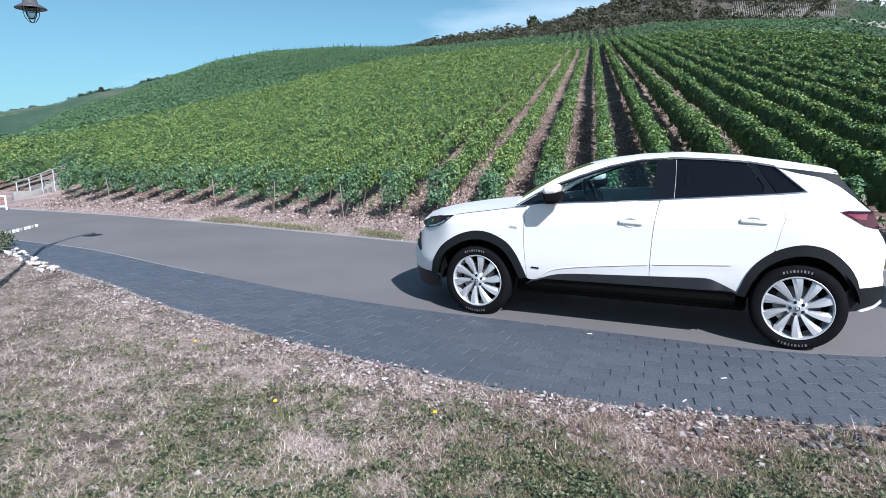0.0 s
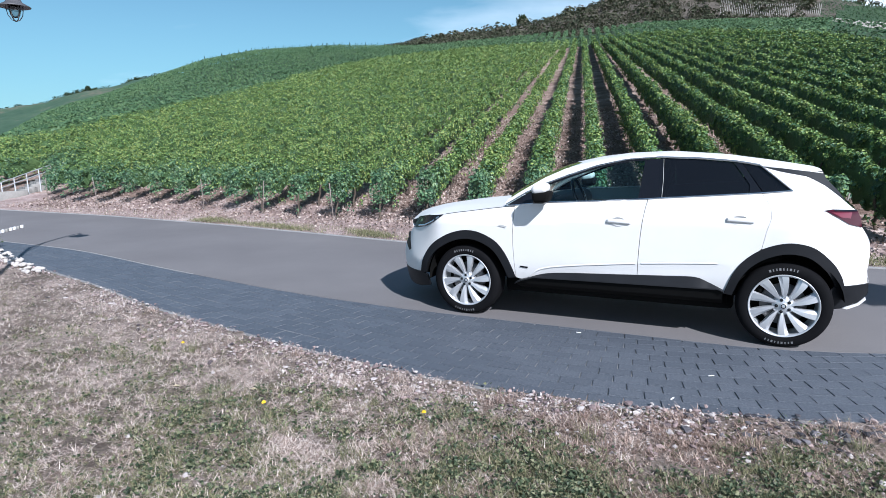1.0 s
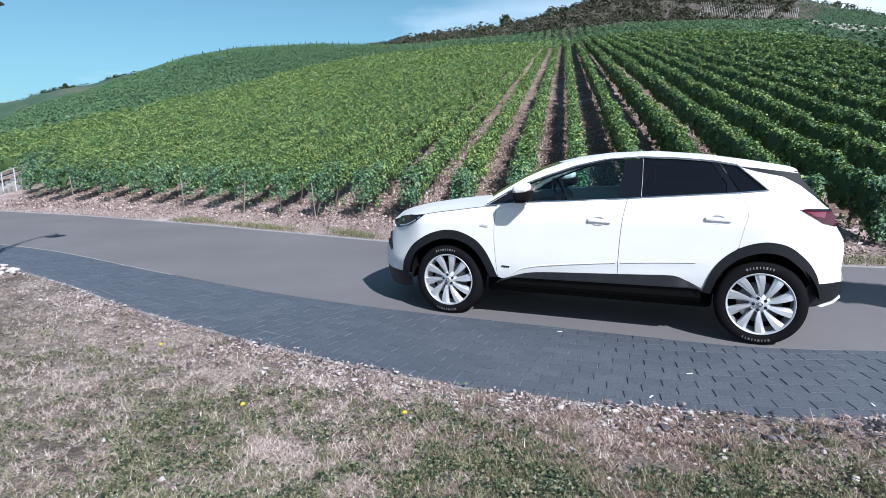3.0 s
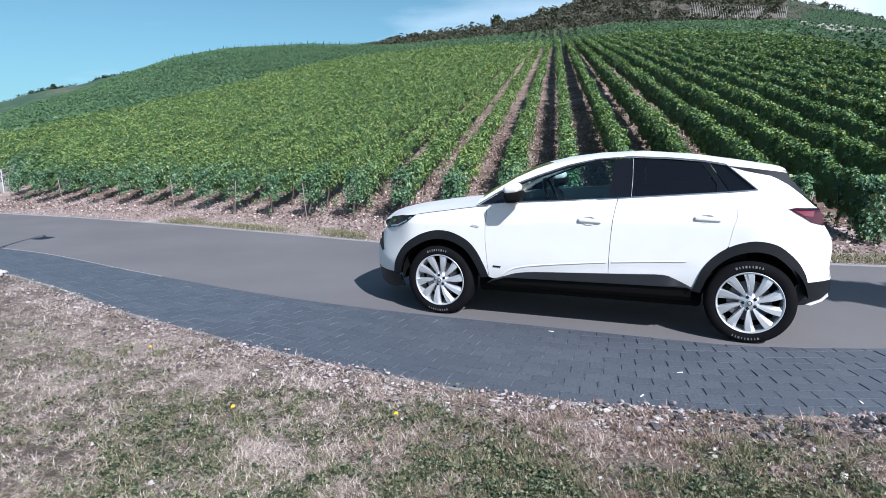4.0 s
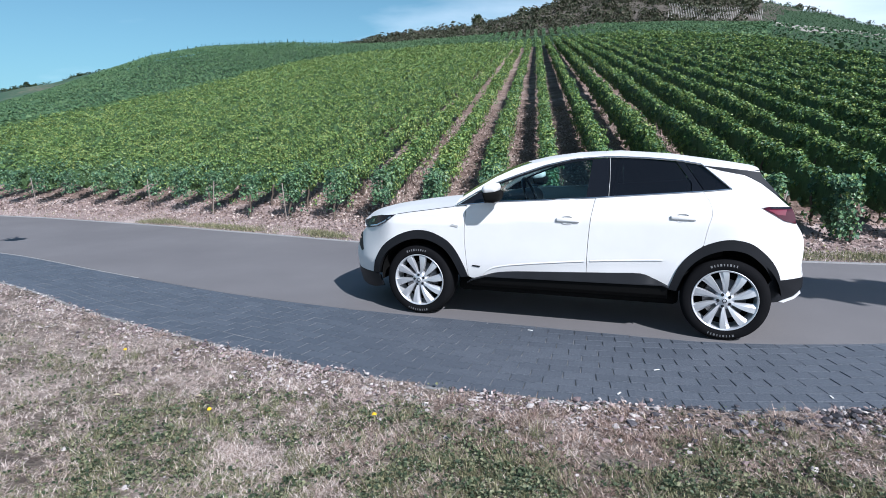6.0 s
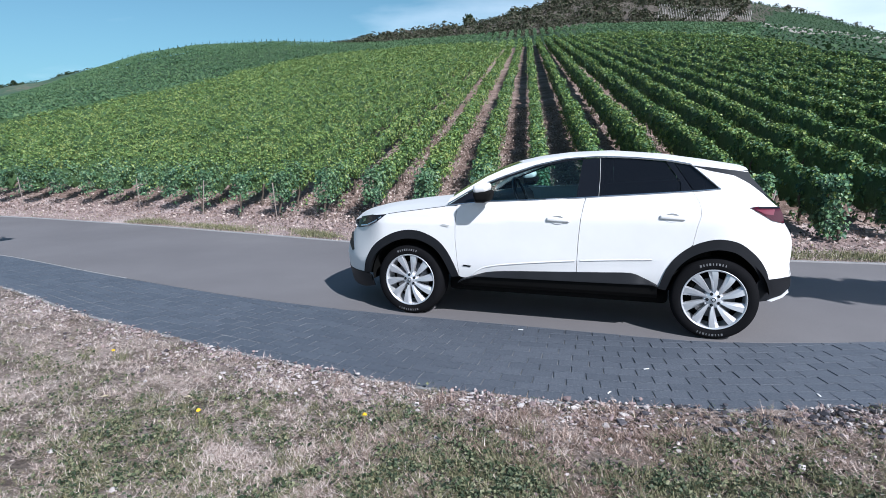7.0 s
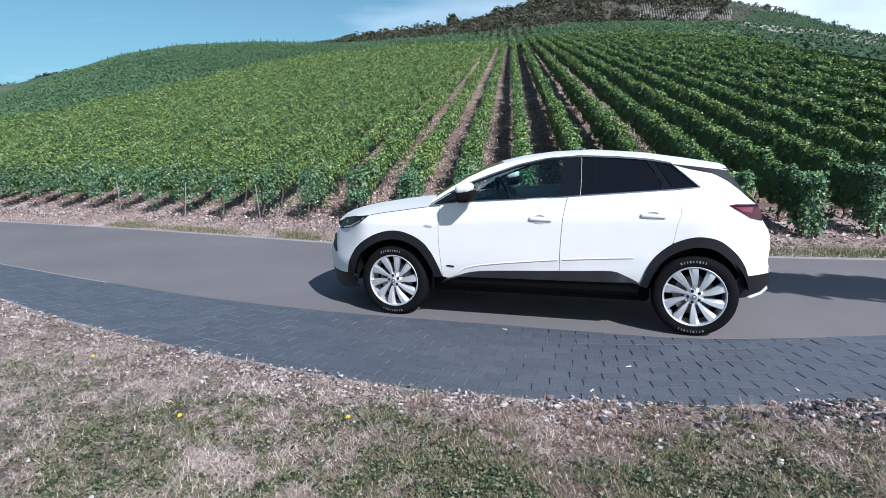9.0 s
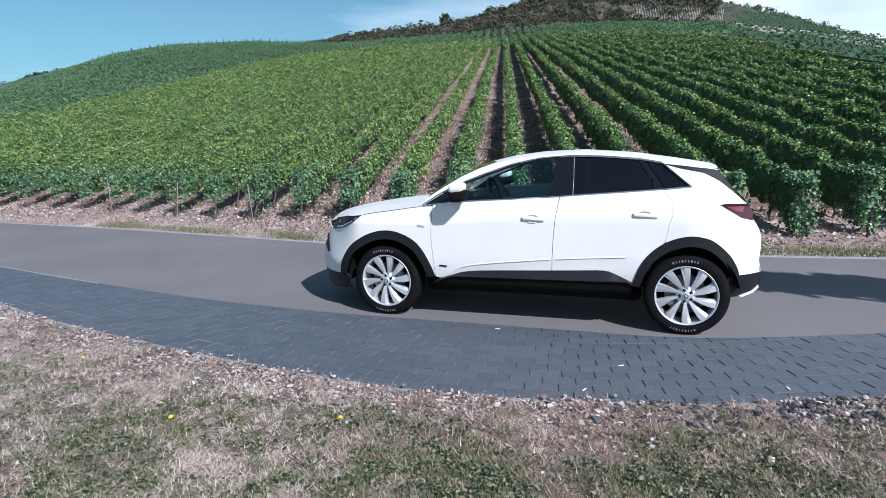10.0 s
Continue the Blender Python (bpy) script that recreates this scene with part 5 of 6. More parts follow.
for k in range(4):
    r_ = random.Random(40 + k)
    bm = bmesh.new()
    bmesh.ops.create_icosphere(bm, subdivisions=2, radius=0.5)
    for w in bm.verts:
        w.co *= r_.uniform(0.86, 1.12)
        w.co.z *= 0.7
    me = bpy.data.meshes.new("boulder")
    bm.to_mesh(me)
    bm.free()
    me.materials.append(M_PALE)
    ROCKS.append(me)
rr_ = random.Random(9)
for k in range(64):
    t = rr_.random()
    x = -8.7 + 2.6 * t
    y = 0.62 - 0.85 * t + rr_.uniform(-0.22, 0.02)
    sz = rr_.uniform(0.04, 0.1)
    ob = tagged(new("boulder", ROCKS[k % 4]), "pale limestone boulder on the verge", "boulder", group="pale boulders along the verge")
    ob.matrix_basis = pose(x, y, 0.02 + sz * 0.2, 0, 0, rr_.uniform(0, 360)) @ Matrix.Diagonal((sz, sz * rr_.uniform(0.7, 1), sz * rr_.uniform(0.7, 1), 1))
M_SHRUB = leafy("grey-green shrub", [(0.25, (0.05, 0.07, 0.04)), (0.5, (0.11, 0.13, 0.09)), (0.75, (0.2, 0.22, 0.16))], 0.7, 0.15)
for x, y, s in ((-8.95, 0.5, 0.24), (-8.75, 0.3, 0.2), (-9.4, 0.8, 0.28)):
    shrub = tagged(new("shrub"), "low grey-green shrub among pale stones", "shrub", group="shrubs on the verge")
    shrub.location = (x, y, 0)
    add_part("stem", crooked_stem("stem", [(0, 0, -0.02), (0.02, 0, s * 0.3), (0.03, 0.02, s * 0.5)], [0.02, 0.015, 0.008], M_BARK), shrub)
    dd = rng.normal(size=(900, 3))
    dd /= np.linalg.norm(dd, axis=1, keepdims=True)
    pos = np.array([0, 0, s * 0.5]) + dd * (s * (0.5 + 0.25 * np.sin(dd[:, 0] * 6) * np.cos(dd[:, 1] * 5)) * rng.random(900) ** 0.4)[:, None] * np.array([1.2, 1.2, 0.9])
    add_part("foliage", leaf_mesh("foliage", leaf_cards(pos, rng.normal(size=(900, 3)) + np.array([0, 0, 0.4]), rng.uniform(0.02, 0.05, 900)), [M_SHRUB]), shrub, kind="stuff")

# the roadside tree whose shade lies on the road behind the car
tree = tagged(new("roadside_tree"), "roadside tree with a thin spreading crown", "tree")
tree.location = (10.6, -2.6, 0)
add_part("trunk", crooked_stem("trunk", [(0, 0, -0.1), (0.05, 0, 1.5), (-0.1, 0.1, 3.2), (-0.4, 0.3, 4.3)], [0.14, 0.12, 0.09, 0.05], M_BARK, 10), tree)
tube("limb", [(-0.3, 0.25, 4.0), (-1.2, 0.6, 4.35), (-2.4, 0.9, 4.5), (-3.4, 1.1, 4.5)], [0.06, 0.045, 0.03, 0.012], M_BARK, tree)
n = 7500
t = rng.random(n)
along = -3.6 + 4.6 * t
wob = 0.5 * (0.45 + 0.55 * np.sin(np.clip(t, 0.02, 0.98) * math.pi) ** 0.6) * (1 + 0.16 * np.sin(along * 7) + 0.1 * np.sin(along * 17))
spread = rng.uniform(-1, 1, n)
pos = np.stack([along, 1.3 + 0.06 * np.sin(along * 1.7) + spread * wob * 0.85, 4.5 + rng.normal(size=n) * 0.09 + 0.05 * spread], 1)
add_part("crown", leaf_mesh("crown", leaf_cards(pos, rng.normal(size=(n, 3)), rng.uniform(0.08, 0.17, n)), [M_TREE]), tree, kind="stuff")

# dry grass, green tufts and gravel on the verge
def soup(name, verts, faces_per, size, mat, label, category):
    """Many alike small faces in one mesh."""
    n = len(verts) // size
    me = bpy.data.meshes.new(name)
    me.vertices.add(len(verts))
    me.vertices.foreach_set("co", verts.astype(np.float32).ravel())
    idx = (np.arange(n)[:, None] * size + np.array(faces_per).ravel()[None, :]).ravel()
    me.loops.add(len(idx))
    me.loops.foreach_set("vertex_index", idx.astype(np.int32))
    me.polygons.add(len(idx) // 3)
    me.polygons.foreach_set("loop_start", np.arange(0, len(idx), 3, dtype=np.int32))
    me.materials.append(mat)
    me.update(calc_edges=True)
    me.validate()
    me.polygons.foreach_set("use_smooth", [False] * len(me.polygons))
    return tagged(new(name, me), label, category, kind="stuff")


def verge_places(n, r0, r1, az0=-68, az1=25, power=0.6):
    r = r0 + (r1 - r0) * rng.random(n) ** (1 / power)
    az = np.radians(rng.uniform(az0, az1, n))
    x, y = EYE.x + r * np.sin(az), EYE.y + r * np.cos(az)
    keep = (y < edge_y(x) + 0.04 * rng.normal(size=n) - 0.02) & (x > -12) & (x < 9)
    return x[keep], y[keep]


def field_noise(x, y, s, seed=0.0):
    return np.array([noise.noise((a * s, b * s, seed)) for a, b in zip(x, y)])


def green_share(x, y):
    """How green the verge is: dry beside the paving, greener further in."""
    inn = edge_y(x) - y
    g = np.clip((inn - 0.7) / 1.0, -0.55, 0.25) + 0.6 * field_noise(x, y, 1.3, 5.0) + 0.75 * field_noise(x, y, 4.5, 9.0)
    return np.clip(g + 0.5 - 0.12 * np.clip(0.6 - x, 0, 5) + 0.06 * np.clip(x - 0.9, 0, 1) * np.clip((inn - 0.6) * 3, 0, 1), 0.05, 0.97)


def blades(x, y, length, width, tilt):
    """Fine pointed blades, leaning every way."""
    n = len(x)
    a = rng.uniform(0, 2 * math.pi, n)
    d = np.stack([np.cos(a), np.sin(a), np.zeros(n)], 1)
    s = np.stack([-np.sin(a), np.cos(a), np.zeros(n)], 1)
    base = np.stack([x, y, height(x, y) + 0.018], 1)
    t = tilt[:, None]
    w = width[:, None] * 0.5 * s
    out = np.empty((n, 3, 3))
    out[:, 0], out[:, 1] = base - w, base + w
    out[:, 2] = base + (d * np.sin(t) + np.array([0, 0, 1.0]) * np.cos(t)) * length[:, None]
    out[:, :, 2] += 0.012 * rng.random((n, 1))
    return out.reshape(-1, 3)


M_STRAW = leafy("dry straw", [(0.22, (0.12, 0.08, 0.068)), (0.38, (0.38, 0.285, 0.25)), (0.54, (0.63, 0.51, 0.455)), (0.74, (0.88, 0.78, 0.71))], 0.75, 0.15, 26.0)
M_THATCH = leafy("withered thatch", [(0.24, (0.06, 0.038, 0.03)), (0.42, (0.2, 0.13, 0.105)), (0.58, (0.38, 0.27, 0.22)), (0.76, (0.66, 0.53, 0.45))], 0.8, 0.1, 26.0)
M_GRASS = leafy("green grass", [(0.25, (0.05, 0.062, 0.03)), (0.5, (0.16, 0.165, 0.085)), (0.75, (0.42, 0.38, 0.22))], 0.6, 0.15, 26.0)
M_CLOVER = leafy("low green herbs", [(0.3, (0.028, 0.045, 0.024)), (0.5, (0.08, 0.105, 0.055)), (0.7, (0.24, 0.24, 0.14))], 0.6, 0.12, 26.0)
BLADE = [(0, 1, 2)]
x, y = verge_places(185000, 2.15, 11)
# tussocks a hand wide, with bare and trodden gaps
tussock = field_noise(x, y, 7.0, 21.0) + 0.6 * field_noise(x, y, 17.0, 23.0)
bare = field_noise(x, y, 2.3, 2.0) + 0.5 * np.clip((edge_y(x) - y) - 0.3, -0.5, 0.4)
g = green_share(x, y)
is_green = rng.random(len(x)) < g * 0.8
keep = rng.random(len(x)) < np.clip(0.62 + 0.9 * tussock + 0.45 * bare, 0.12, 1.0) * np.clip((edge_y(x) - y) / 0.4 + 0.25, 0.1, 1)
tall = np.clip(0.95 + 0.9 * tussock, 0.45, 1.7)
ds, gs = keep & ~is_green, keep & is_green
bunch = lambda pick: np.repeat(np.nonzero(pick)[0], rng.integers(3, 11, int(pick.sum())))
brown = np.clip((x - 0.2) / 1.6, 0, 0.75) + 0.5 * field_noise(x, y, 1.1, 41.0) > rng.random(len(x))
for name, pick, mat, label in (("dry_grass", ds & ~brown, M_STRAW, "short sun-dried straw-coloured grass on the verge"), ("brown_grass", ds & brown, M_THATCH, "withered reddish-brown grass on the verge")):
    k = bunch(pick)
    n = len(k)
    soup(name, blades(x[k] + 0.007 * rng.normal(size=n), y[k] + 0.007 * rng.normal(size=n), (0.014 + 0.05 * rng.random(n) ** 1.8) * tall[k], rng.uniform(0.002, 0.0048, n), rng.uniform(0.8, 1.62, n)), BLADE, 3, mat, label, "grass")
k = bunch(gs)
n = len(k)
soup("green_grass", blades(x[k] + 0.007 * rng.normal(size=n), y[k] + 0.007 * rng.normal(size=n), rng.uniform(0.014, 0.045, n) * tall[k], rng.uniform(0.002, 0.005, n), rng.uniform(0.5, 1.55, n)), BLADE, 3, M_GRASS, "patches of short green grass on the verge", "grass")
# the verge goes on behind and beside the path, coarser and trodden
bx, by = rng.uniform(-6, 8, 52000), rng.uniform(-9, 0.5, 52000)
seen = (np.hypot(bx - EYE.x, by - EYE.y) > 2.2) & (np.abs(np.degrees(np.arctan2(bx - EYE.x, by - EYE.y)) + 21.5) < 46)
back = (by < edge_y(bx) - 0.03) & ~seen
bx, by = bx[back], by[back]
fresh = rng.random(len(bx)) < green_share(bx, by) * 0.8
for name, pick, mat, label in (("trodden_straw", ~fresh, M_STRAW, "trodden dry grass of the wider verge"), ("trodden_green", fresh, M_GRASS, "trodden green grass of the wider verge")):
    k = np.repeat(np.nonzero(pick)[0], 5)
    n = len(k)
    soup(name, blades(bx[k] + 0.015 * rng.normal(size=n), by[k] + 0.015 * rng.normal(size=n), rng.uniform(0.03, 0.075, n), rng.uniform(0.006, 0.012, n), rng.uniform(0.6, 1.55, n)), BLADE, 3, mat, label, "grass")
x, y = verge_places(330000, 2.15, 9)
clump = field_noise(x, y, 9.0, 31.0)
keep = rng.random(len(x)) < green_share(x, y) ** (1.9 - 0.3 * np.clip(x, 0, 1)) * np.clip(0.55 + 1.1 * clump, 0.05, 1)
x, y, clump = x[keep], y[keep], clump[keep]
n = len(x)
pos = np.stack([x, y, height(x, y) + 0.016 + (0.035 + 0.03 * clump) * rng.random(n)], 1)
nrm = rng.normal(size=(n, 3)) * 0.65 + np.array([0, 0, 1.0])
tagged(new("ground_herbs", leaf_mesh("ground_herbs", leaf_cards(pos, nrm, rng.uniform(0.008, 0.026, n)), [M_CLOVER])), "low green clover and herbs in the dry grass", "herbs", kind="stuff")

# gravel along the paving's edge
M_GRAVEL, nt, b = material("mixed gravel", rough=0.85, spec=0.3)
gi = nt.nodes.new("ShaderNodeNewGeometry")
vv = coords(nt)
f = mix(nt, 0.3, gi.outputs["Random Per Island"], noise_tex(nt, vv, 90, 4))
nt.links.new(ramp(nt, f, [(0.15, (0.07, 0.06, 0.065)), (0.35, (0.2, 0.15, 0.15)), (0.55, (0.38, 0.29, 0.27)), (0.7, (0.44, 0.4, 0.39)), (0.9, (0.6, 0.54, 0.51))]), b.inputs["Base Color"])
bump(nt, b, noise_tex(nt, vv, 200, 3), 0.5, 0.003)
M_DARKGRAVEL, nt, b = material("dark slate gravel", rough=0.7, spec=0.4)
gi = nt.nodes.new("ShaderNodeNewGeometry")
vv = coords(nt)
f = mix(nt, 0.3, gi.outputs["Random Per Island"], noise_tex(nt, vv, 90, 4))
nt.links.new(ramp(nt, f, [(0.2, (0.022, 0.021, 0.026)), (0.5, (0.065, 0.06, 0.069)), (0.8, (0.2, 0.185, 0.195))]), b.inputs["Base Color"])
bump(nt, b, noise_tex(nt, vv, 200, 3), 0.5, 0.003)
M_RUBBLE = mottled("reddish slate rubble", [(0.3, (0.2, 0.145, 0.13)), (0.55, (0.4, 0.315, 0.29)), (0.75, (0.6, 0.52, 0.49))], 2.0, 25, 0.9, 0.5, 0.01)
tmp = bmesh.new()
bmesh.ops.create_icosphere(tmp, subdivisions=1, radius=1)
ICO_V = np.array([w.co[:] for w in tmp.verts])
ICO_F = [tuple(w.index for w in f_.verts) for f_ in tmp.faces]
tmp.free()


def stones(name, x, y, size, mat, label, sink=0.15, zs=None):
    n = len(x)
    rad = size[:, None] * 0.5 * rng.uniform(0.55, 1.25, (n, 3)) * np.array([1.15, 1.0, 0.62])
    base = ICO_V[None] * rad[:, None] * rng.uniform(0.58, 1.25, (n, len(ICO_V), 1))
    a = rng.uniform(0, 2 * math.pi, n)
    c, s = np.cos(a)[:, None], np.sin(a)[:, None]
    rx, ry = base[:, :, 0] * c - base[:, :, 1] * s, base[:, :, 0] * s + base[:, :, 1] * c
    z = (height(x, y) + 0.02 if zs is None else zs) + rad[:, 2] * (1 - sink)
    out = np.stack([rx + x[:, None], ry + y[:, None], base[:, :, 2] + z[:, None]], 2)
    return soup(name, out.reshape(-1, 3), ICO_F, len(ICO_V), mat, label, "gravel")


x, y = verge_places(230000, 2.2, 12, power=0.8)
inn = edge_y(x) - y
p = np.exp(-(inn / 0.42) ** 2) * np.clip(0.45 + 0.9 * field_noise(x, y, 1.6, 4.0), 0.08, 1) + 0.003
keep = rng.random(len(x)) < p
x, y = x[keep], y[keep]
stones("gravel", x, y, rng.gamma(4.0, 0.0046, len(x)).clip(0.009, 0.05), M_GRAVEL, "pale and reddish gravel along the edge of the paving")
x, y = verge_places(40000, 2.2, 9, az0=-25, az1=60, power=0.8)
inn = edge_y(x) - y
p = 0.75 * np.exp(-((inn - 0.14) / 0.2) ** 2) * np.clip((x - 1.9) / 1.3, 0, 1)
keep = rng.random(len(x)) < p
x, y = x[keep], y[keep]
stones("slate_gravel", x, y, rng.gamma(4.0, 0.007, len(x)).clip(0.01, 0.055), M_DARKGRAVEL, "dark grey crushed slate beside the paving", 0.0)
# loose bits on the bank under the vines
n = 3400
x = rng.uniform(-18, 9, n)
y = road_y(x) + 0.35 + rng.gamma(2.0, 0.55, n)
zz = slope_height(x, y) - 0.01
stones("bank_rubble", x, y, rng.gamma(3.0, 0.0095, n).clip(0.012, 0.08), M_RUBBLE, "pale slate rubble on the bank below the vines", 0.3, zs=zz)
# green weeds on the strip between road and bank
n = 15000
x = rng.uniform(-16, 9, n)
d = rng.normal(0.42, 0.2, n)
keep = (rng.random(n) < np.clip(0.15 + 1.3 * field_noise(x, d * 2, 0.7, 7.0) + 0.05 * x, 0.03, 0.8)) & (d > 0.02)
x, d = x[keep], d[keep]
y = road_y(x) + d
n = len(x)
pos = np.stack([x, y, slope_height(x, y) + 0.006 + 0.05 * rng.random(n) ** 2], 1)
nrm = rng.normal(size=(n, 3)) * 0.6 + np.array([0, -0.3, 1.0])
tagged(new("roadside_weeds", leaf_mesh("roadside_weeds", leaf_cards(pos, nrm, rng.uniform(0.015, 0.045, n)), [M_GRASS])), "low green weeds between road and bank", "weeds", kind="stuff")
n = 12000
x = rng.uniform(-16, 9, n)
y = road_y(x) + rng.normal(0.5, 0.3, n).clip(0.03, 2.0)
pts = blades(x, y, rng.uniform(0.03, 0.09, n), rng.uniform(0.003, 0.007, n), rng.uniform(0.5, 1.4, n))
soup("roadside_straw", pts, BLADE, 3, M_STRAW, "dry grass between road and bank", "grass")
n = 64000
x = rng.uniform(-9, 9, n)
d = rng.normal(0.38, 0.17, n)
keep = (rng.random(n) < np.clip(0.4 + 1.3 * field_noise(x, d * 2, 0.9, 17.0) + 0.03 * x, 0.02, 1)) & (d > 0.06)
x, d = x[keep], d[keep]
n = len(x)
soup("roadside_grass", blades(x, road_y(x) + d, rng.uniform(0.03, 0.085, n), rng.uniform(0.004, 0.009, n), rng.uniform(0.1, 1.0, n)), BLADE, 3, M_GRASS, "short green grass between road and bank", "grass")
M_LITTER = leafy("dry leaf litter", [(0.25, (0.1, 0.07, 0.058)), (0.45, (0.3, 0.22, 0.19)), (0.6, (0.46, 0.37, 0.33)), (0.8, (0.62, 0.53, 0.48))], 0.8, 0.1)
# dry leaves and cut canes under the vines
n = 36000
x = np.where(np.arange(n) < 10000, rng.uniform(-18, 10, n), rng.uniform(-6, 4, n))
y = road_y(x) + 0.5 + np.where(np.arange(n) < 10000, rng.gamma(2.2, 0.8, n), rng.uniform(1.0, 16.0, n))
pos = np.stack([x, y, height(x, y) + 0.015 + 0.05 * rng.random(n)], 1)
nrm = rng.normal(size=(n, 3)) * 0.7 + np.array([0, 0, 1.0])
tagged(new("leaf_litter", leaf_mesh("leaf_litter", leaf_cards(pos, nrm, rng.uniform(0.02, 0.075, n)), [M_LITTER])), "dry leaves and cut canes under the vines", "leaf litter", kind="stuff")

# tufts, flowers, fallen leaves and scraps
def tuft(x, y, n, length, mat, label):
    ob = tagged(new("grass_tuft"), label, "grass tuft", group="tufts on the verge")
    z = float(height(x, y)) + 0.015
    ob.location = (x, y, z)
    px, py = x + rng.normal(size=n) * 0.03, y + rng.normal(size=n) * 0.03
    pts = blades(px, py, length * rng.uniform(0.5, 1.2, n), rng.uniform(0.002, 0.0045, n), rng.uniform(0.2, 1.3, n)) - np.array([x, y, z])
    me = bpy.data.meshes.new("grass")
    me.from_pydata(pts.tolist(), [], [tuple(3 * k + i for i in q) for k in range(n) for q in BLADE])
    me.materials.append(mat)
    add_part("grass", me, ob, kind="stuff")


for k, (x, y) in enumerate([(-1.96, -1.92), (-1.66, -1.85), (2.53, -1.94), (0.46, -2.76), (2.92, -1.63), (-0.23, -2.58), (1.59, -2.09)]):
    tuft(x, y, 90, (0.08, 0.1, 0.13, 0.1)[k % 4], M_GRASS, "fresh green grass tuft in the dry verge")
for x, y in ((0.2, -1.75), (1.0, -1.78), (2.0, -1.62), (2.9, -1.45), (-0.8, -1.6), (1.5, -1.9), (2.4, -1.85), (-1.9, -1.35), (-3.0, -1.1)):
    tuft(x, y, 60, 0.09, M_THATCH, "tall dry grass tuft at the paving edge")
M_YELLOW = material("yellow petals", (0.8, 0.55, 0.02), 0.6)[0]
for x, y in [(0.64, -2.22), (-1.78, -1.82), (-0.35, -2.48)]:
    ob = tagged(new("dandelion"), "small yellow dandelion flower in the grass", "flower", group="dandelions on the verge")
    ob.location = (x, y, float(height(x, y)) + 0.02)
    add_part("stalk", crooked_stem("stalk", [(0, 0, -0.01), (0.003, 0, 0.03), (0.004, 0.002, 0.055)], [0.002, 0.002, 0.0018], M_GRASS, 5), ob)
    n = 40
    dd = rng.normal(size=(n, 3))
    dd[:, 2] = np.abs(dd[:, 2]) * 0.5
    dd /= np.linalg.norm(dd, axis=1, keepdims=True)
    add_part("petals", leaf_mesh("petals", leaf_cards(np.array([0.004, 0.002, 0.058]) + dd * 0.009, dd + np.array([0, 0, 0.6]), np.full(n, 0.013)), [M_YELLOW]), ob, kind="stuff")
M_DEADLEAF = mottled("fallen leaf", [(0.3, (0.4, 0.33, 0.2)), (0.7, (0.62, 0.55, 0.4))], 20, 120, 0.7, 0.3, 0.002)
for k, (x, y) in enumerate([(-0.61, -2.28), (-1.15, -2.44), (0.89, -1.79)]):
    bm = bmesh.new()
    mid = [bm.verts.new((0.05 * t - 0.05, 0, 0.01 * math.sin(t * 1.5))) for t in range(3)]
    for s_ in (-1, 1):
        w = bm.verts.new((0.0, 0.022 * s_, 0.016))
        bm.faces.new((mid[0], mid[1], w))
        bm.faces.new((mid[1], mid[2], w))
    bmesh.ops.subdivide_edges(bm, edges=bm.edges[:], cuts=1, use_grid_fill=True)
    bmesh.ops.solidify(bm, geom=bm.faces[:], thickness=0.001)
    me = bpy.data.meshes.new("fallen_leaf")
    bm.to_mesh(me)
    bm.free()
    me.materials.append(M_DEADLEAF)
    ob = tagged(new("fallen_leaf", me), "pale dry fallen leaf on the grass", "leaf", group="fallen leaves on the verge")
    ob.matrix_basis = pose(x, y, float(height(x, y)) + 0.04, 8, 10, 40 * k + 15) @ Matrix.Diagonal((0.6, 0.6, 0.6, 1))
M_PAPER = material("white paper", (0.8, 0.8, 0.78), 0.8)[0]
for k, (x, y) in enumerate([(1.13, -0.19), (2.19, -0.82), (1.97, -1.32), (3.24, -0.96)]):
    bm = rounded((0.045, 0.012, 0.004), 0.0015, 1)
    for w in bm.verts:
        w.co.z += 2.0 * w.co.x ** 2
    me = bpy.data.meshes.new("litter_scrap")
    bm.to_mesh(me)
    bm.free()
    me.materials.append(M_PAPER)
    ob = tagged(new("litter_scrap", me), "small white scrap lying on the paving", "litter", group="white scraps on the paving")
    ob.matrix_basis = pose(x, y, 0.004, 0, 0, 35 * k)

# paving bricks in long courses along the road
BL, BW, BH = 0.2185, 0.116, 0.06


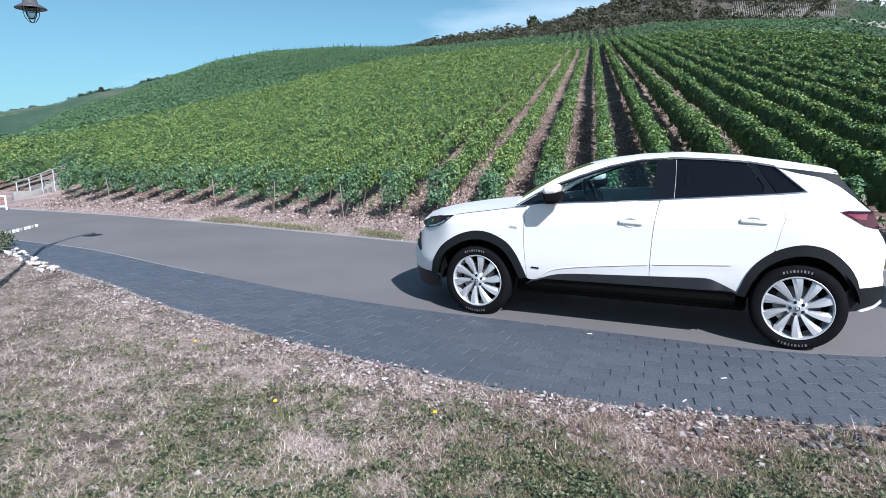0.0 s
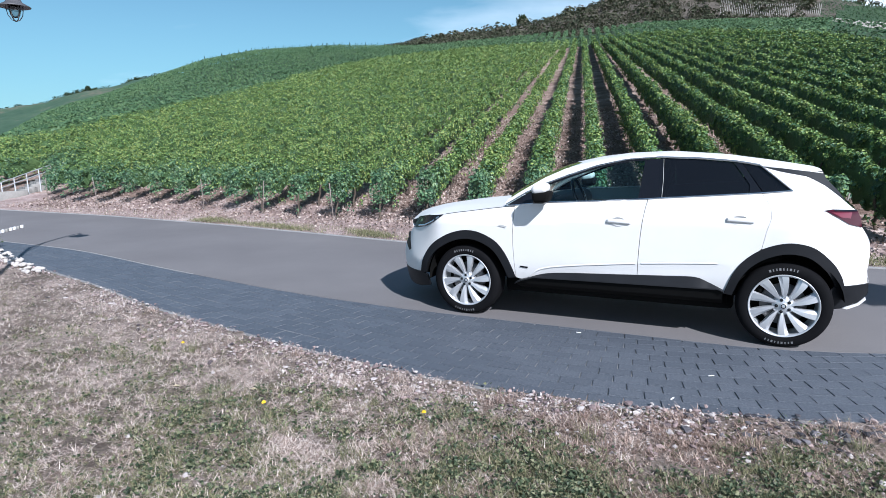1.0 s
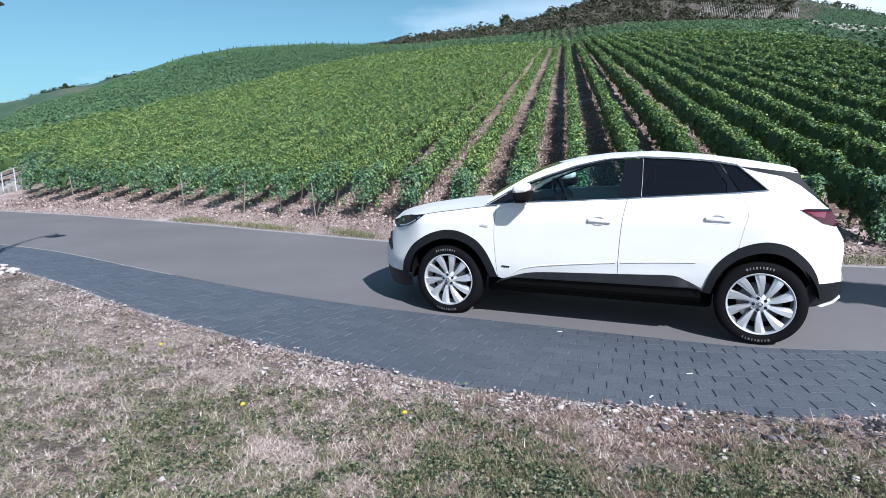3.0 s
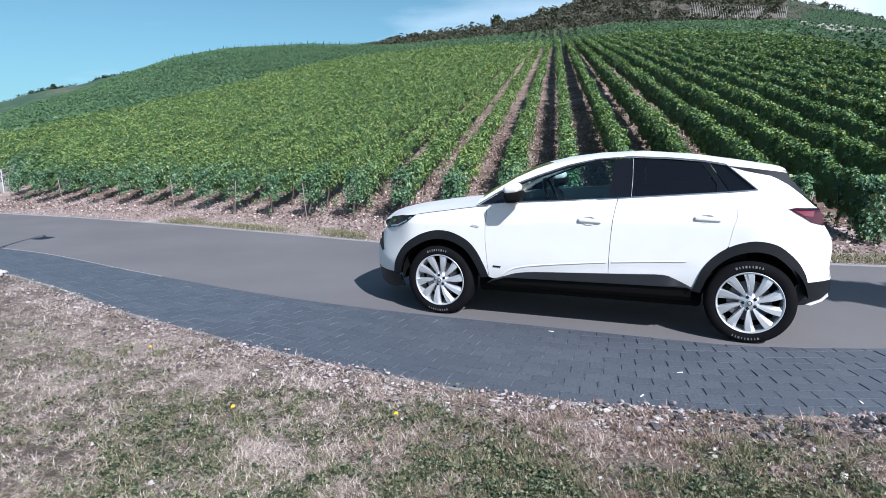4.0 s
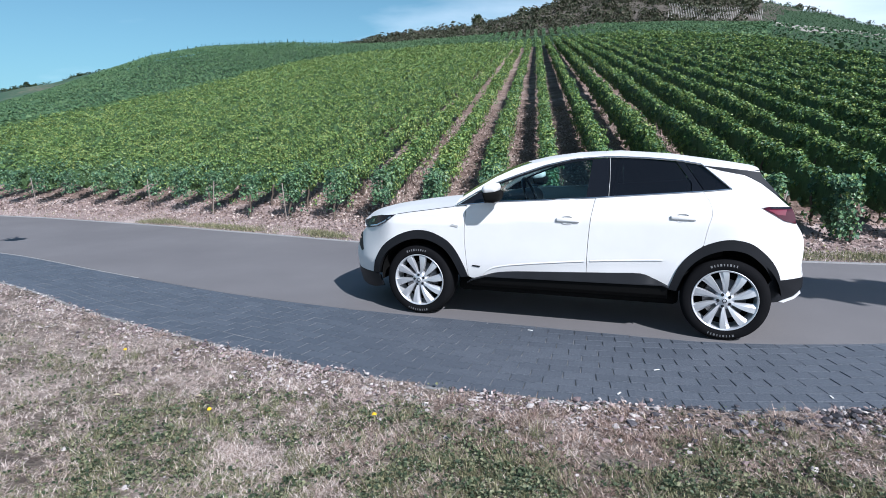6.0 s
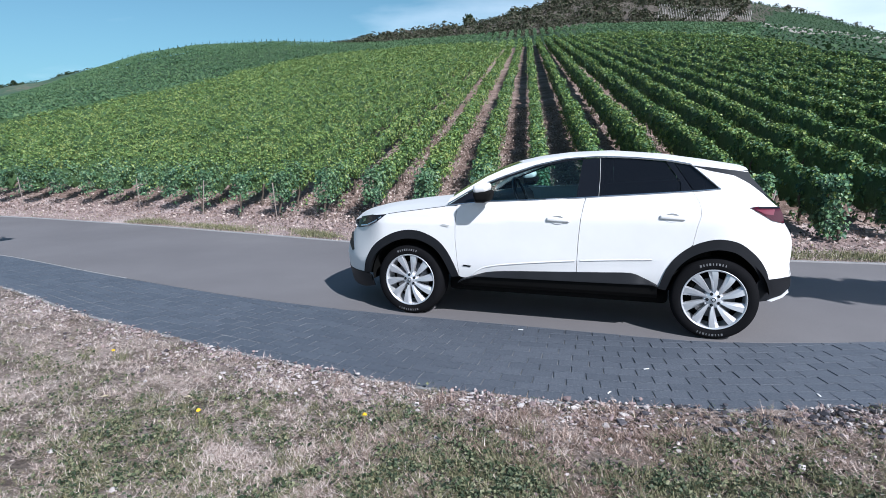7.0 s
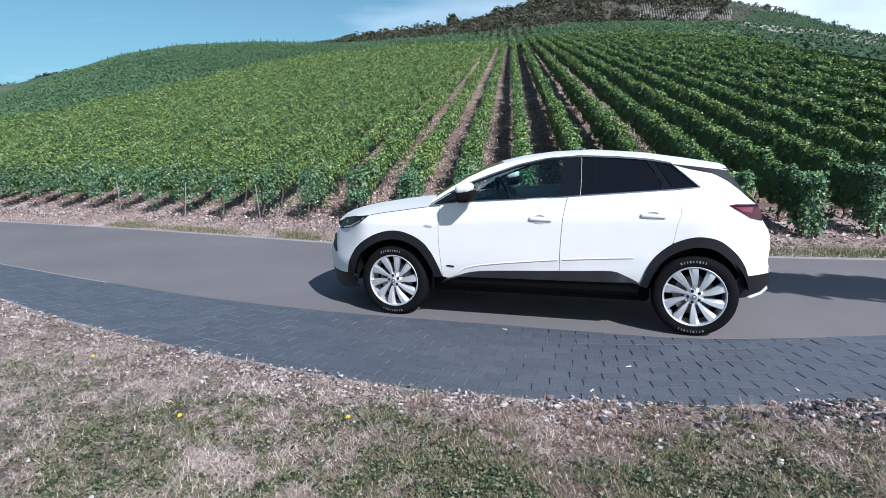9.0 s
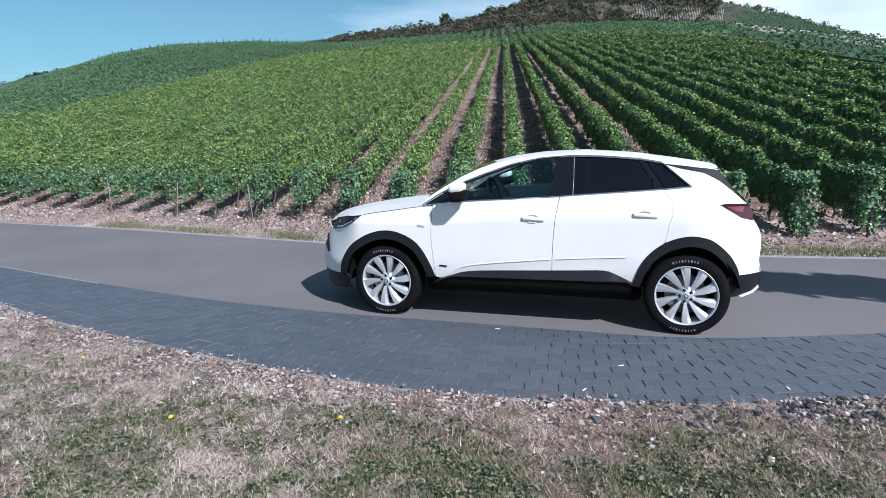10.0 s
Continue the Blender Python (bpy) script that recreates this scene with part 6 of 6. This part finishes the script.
def brick_mesh(seed):
    r = random.Random(seed)
    c = 0.001
    hx, hy = BL / 2, BW / 2
    v = []
    for q, z in ((0.0, -BH), (0.0, -c), (c, 0.0)):
        v += [(-hx + q, -hy + q, z), (hx - q, -hy + q, z), (hx - q, hy - q, z), (-hx + q, hy - q, z)]
    f = [(8, 9, 10, 11)]
    for k in range(2):
        for s in range(4):
            t = (s + 1) % 4
            f.append((k * 4 + s, k * 4 + t, k * 4 + 4 + t, k * 4 + 4 + s))
    return v, f


bv, bf = brick_mesh(0)
BRICK = make_mesh("brick", bv, bf, [M_BRICK])
fine = np.arange(-14, 9, 0.01)
fy = edge_y(fine)
slope = np.gradient(fy, fine)
tx, ty = 1 / np.hypot(1, slope), slope / np.hypot(1, slope)
spots = []
rb = random.Random(3)
for course in range(35):
    off = 0.015 + (course + 0.5) * (BW + 0.006)
    cx, cy = fine - ty * off, fy + tx * off
    arc = np.concatenate([[0], np.cumsum(np.hypot(np.diff(cx), np.diff(cy)))])
    shift = (course % 2) * 0.113 + rb.uniform(-0.012, 0.012)
    for s in np.arange(0.2 + shift, arc[-1] - 0.3, BL + 0.008):
        x, y = float(np.interp(s, arc, cx)), float(np.interp(s, arc, cy))
        if y > float(pave_y(x)) + 0.13:
            continue
        turn_ = math.degrees(math.atan2(float(np.interp(s, arc, ty)), float(np.interp(s, arc, tx))))
        spots.append((x, y, turn_ + rb.uniform(-0.6, 0.6), rb.uniform(-0.002, 0.001), rb.uniform(-0.6, 0.6), rb.uniform(-0.6, 0.6)))
spots.sort(key=lambda q: math.hypot(q[0] - 1.2, q[1] + 1.2))
rest_v, rest_f = [], []
for k, (x, y, turn_, dz, ax, ay) in enumerate(spots):
    m = pose(x, y, dz, ax, ay, turn_)
    if k < 300:
        add_part("brick", BRICK, pavement, m=m)
    else:
        n = len(rest_v)
        rest_v += [(m @ Vector(q))[:] for q in bv]
        rest_f += [tuple(i + n for i in q) for q in bf]
add_part("further_bricks", make_mesh("further_bricks", rest_v, rest_f, [M_BRICK]), pavement, kind="stuff")
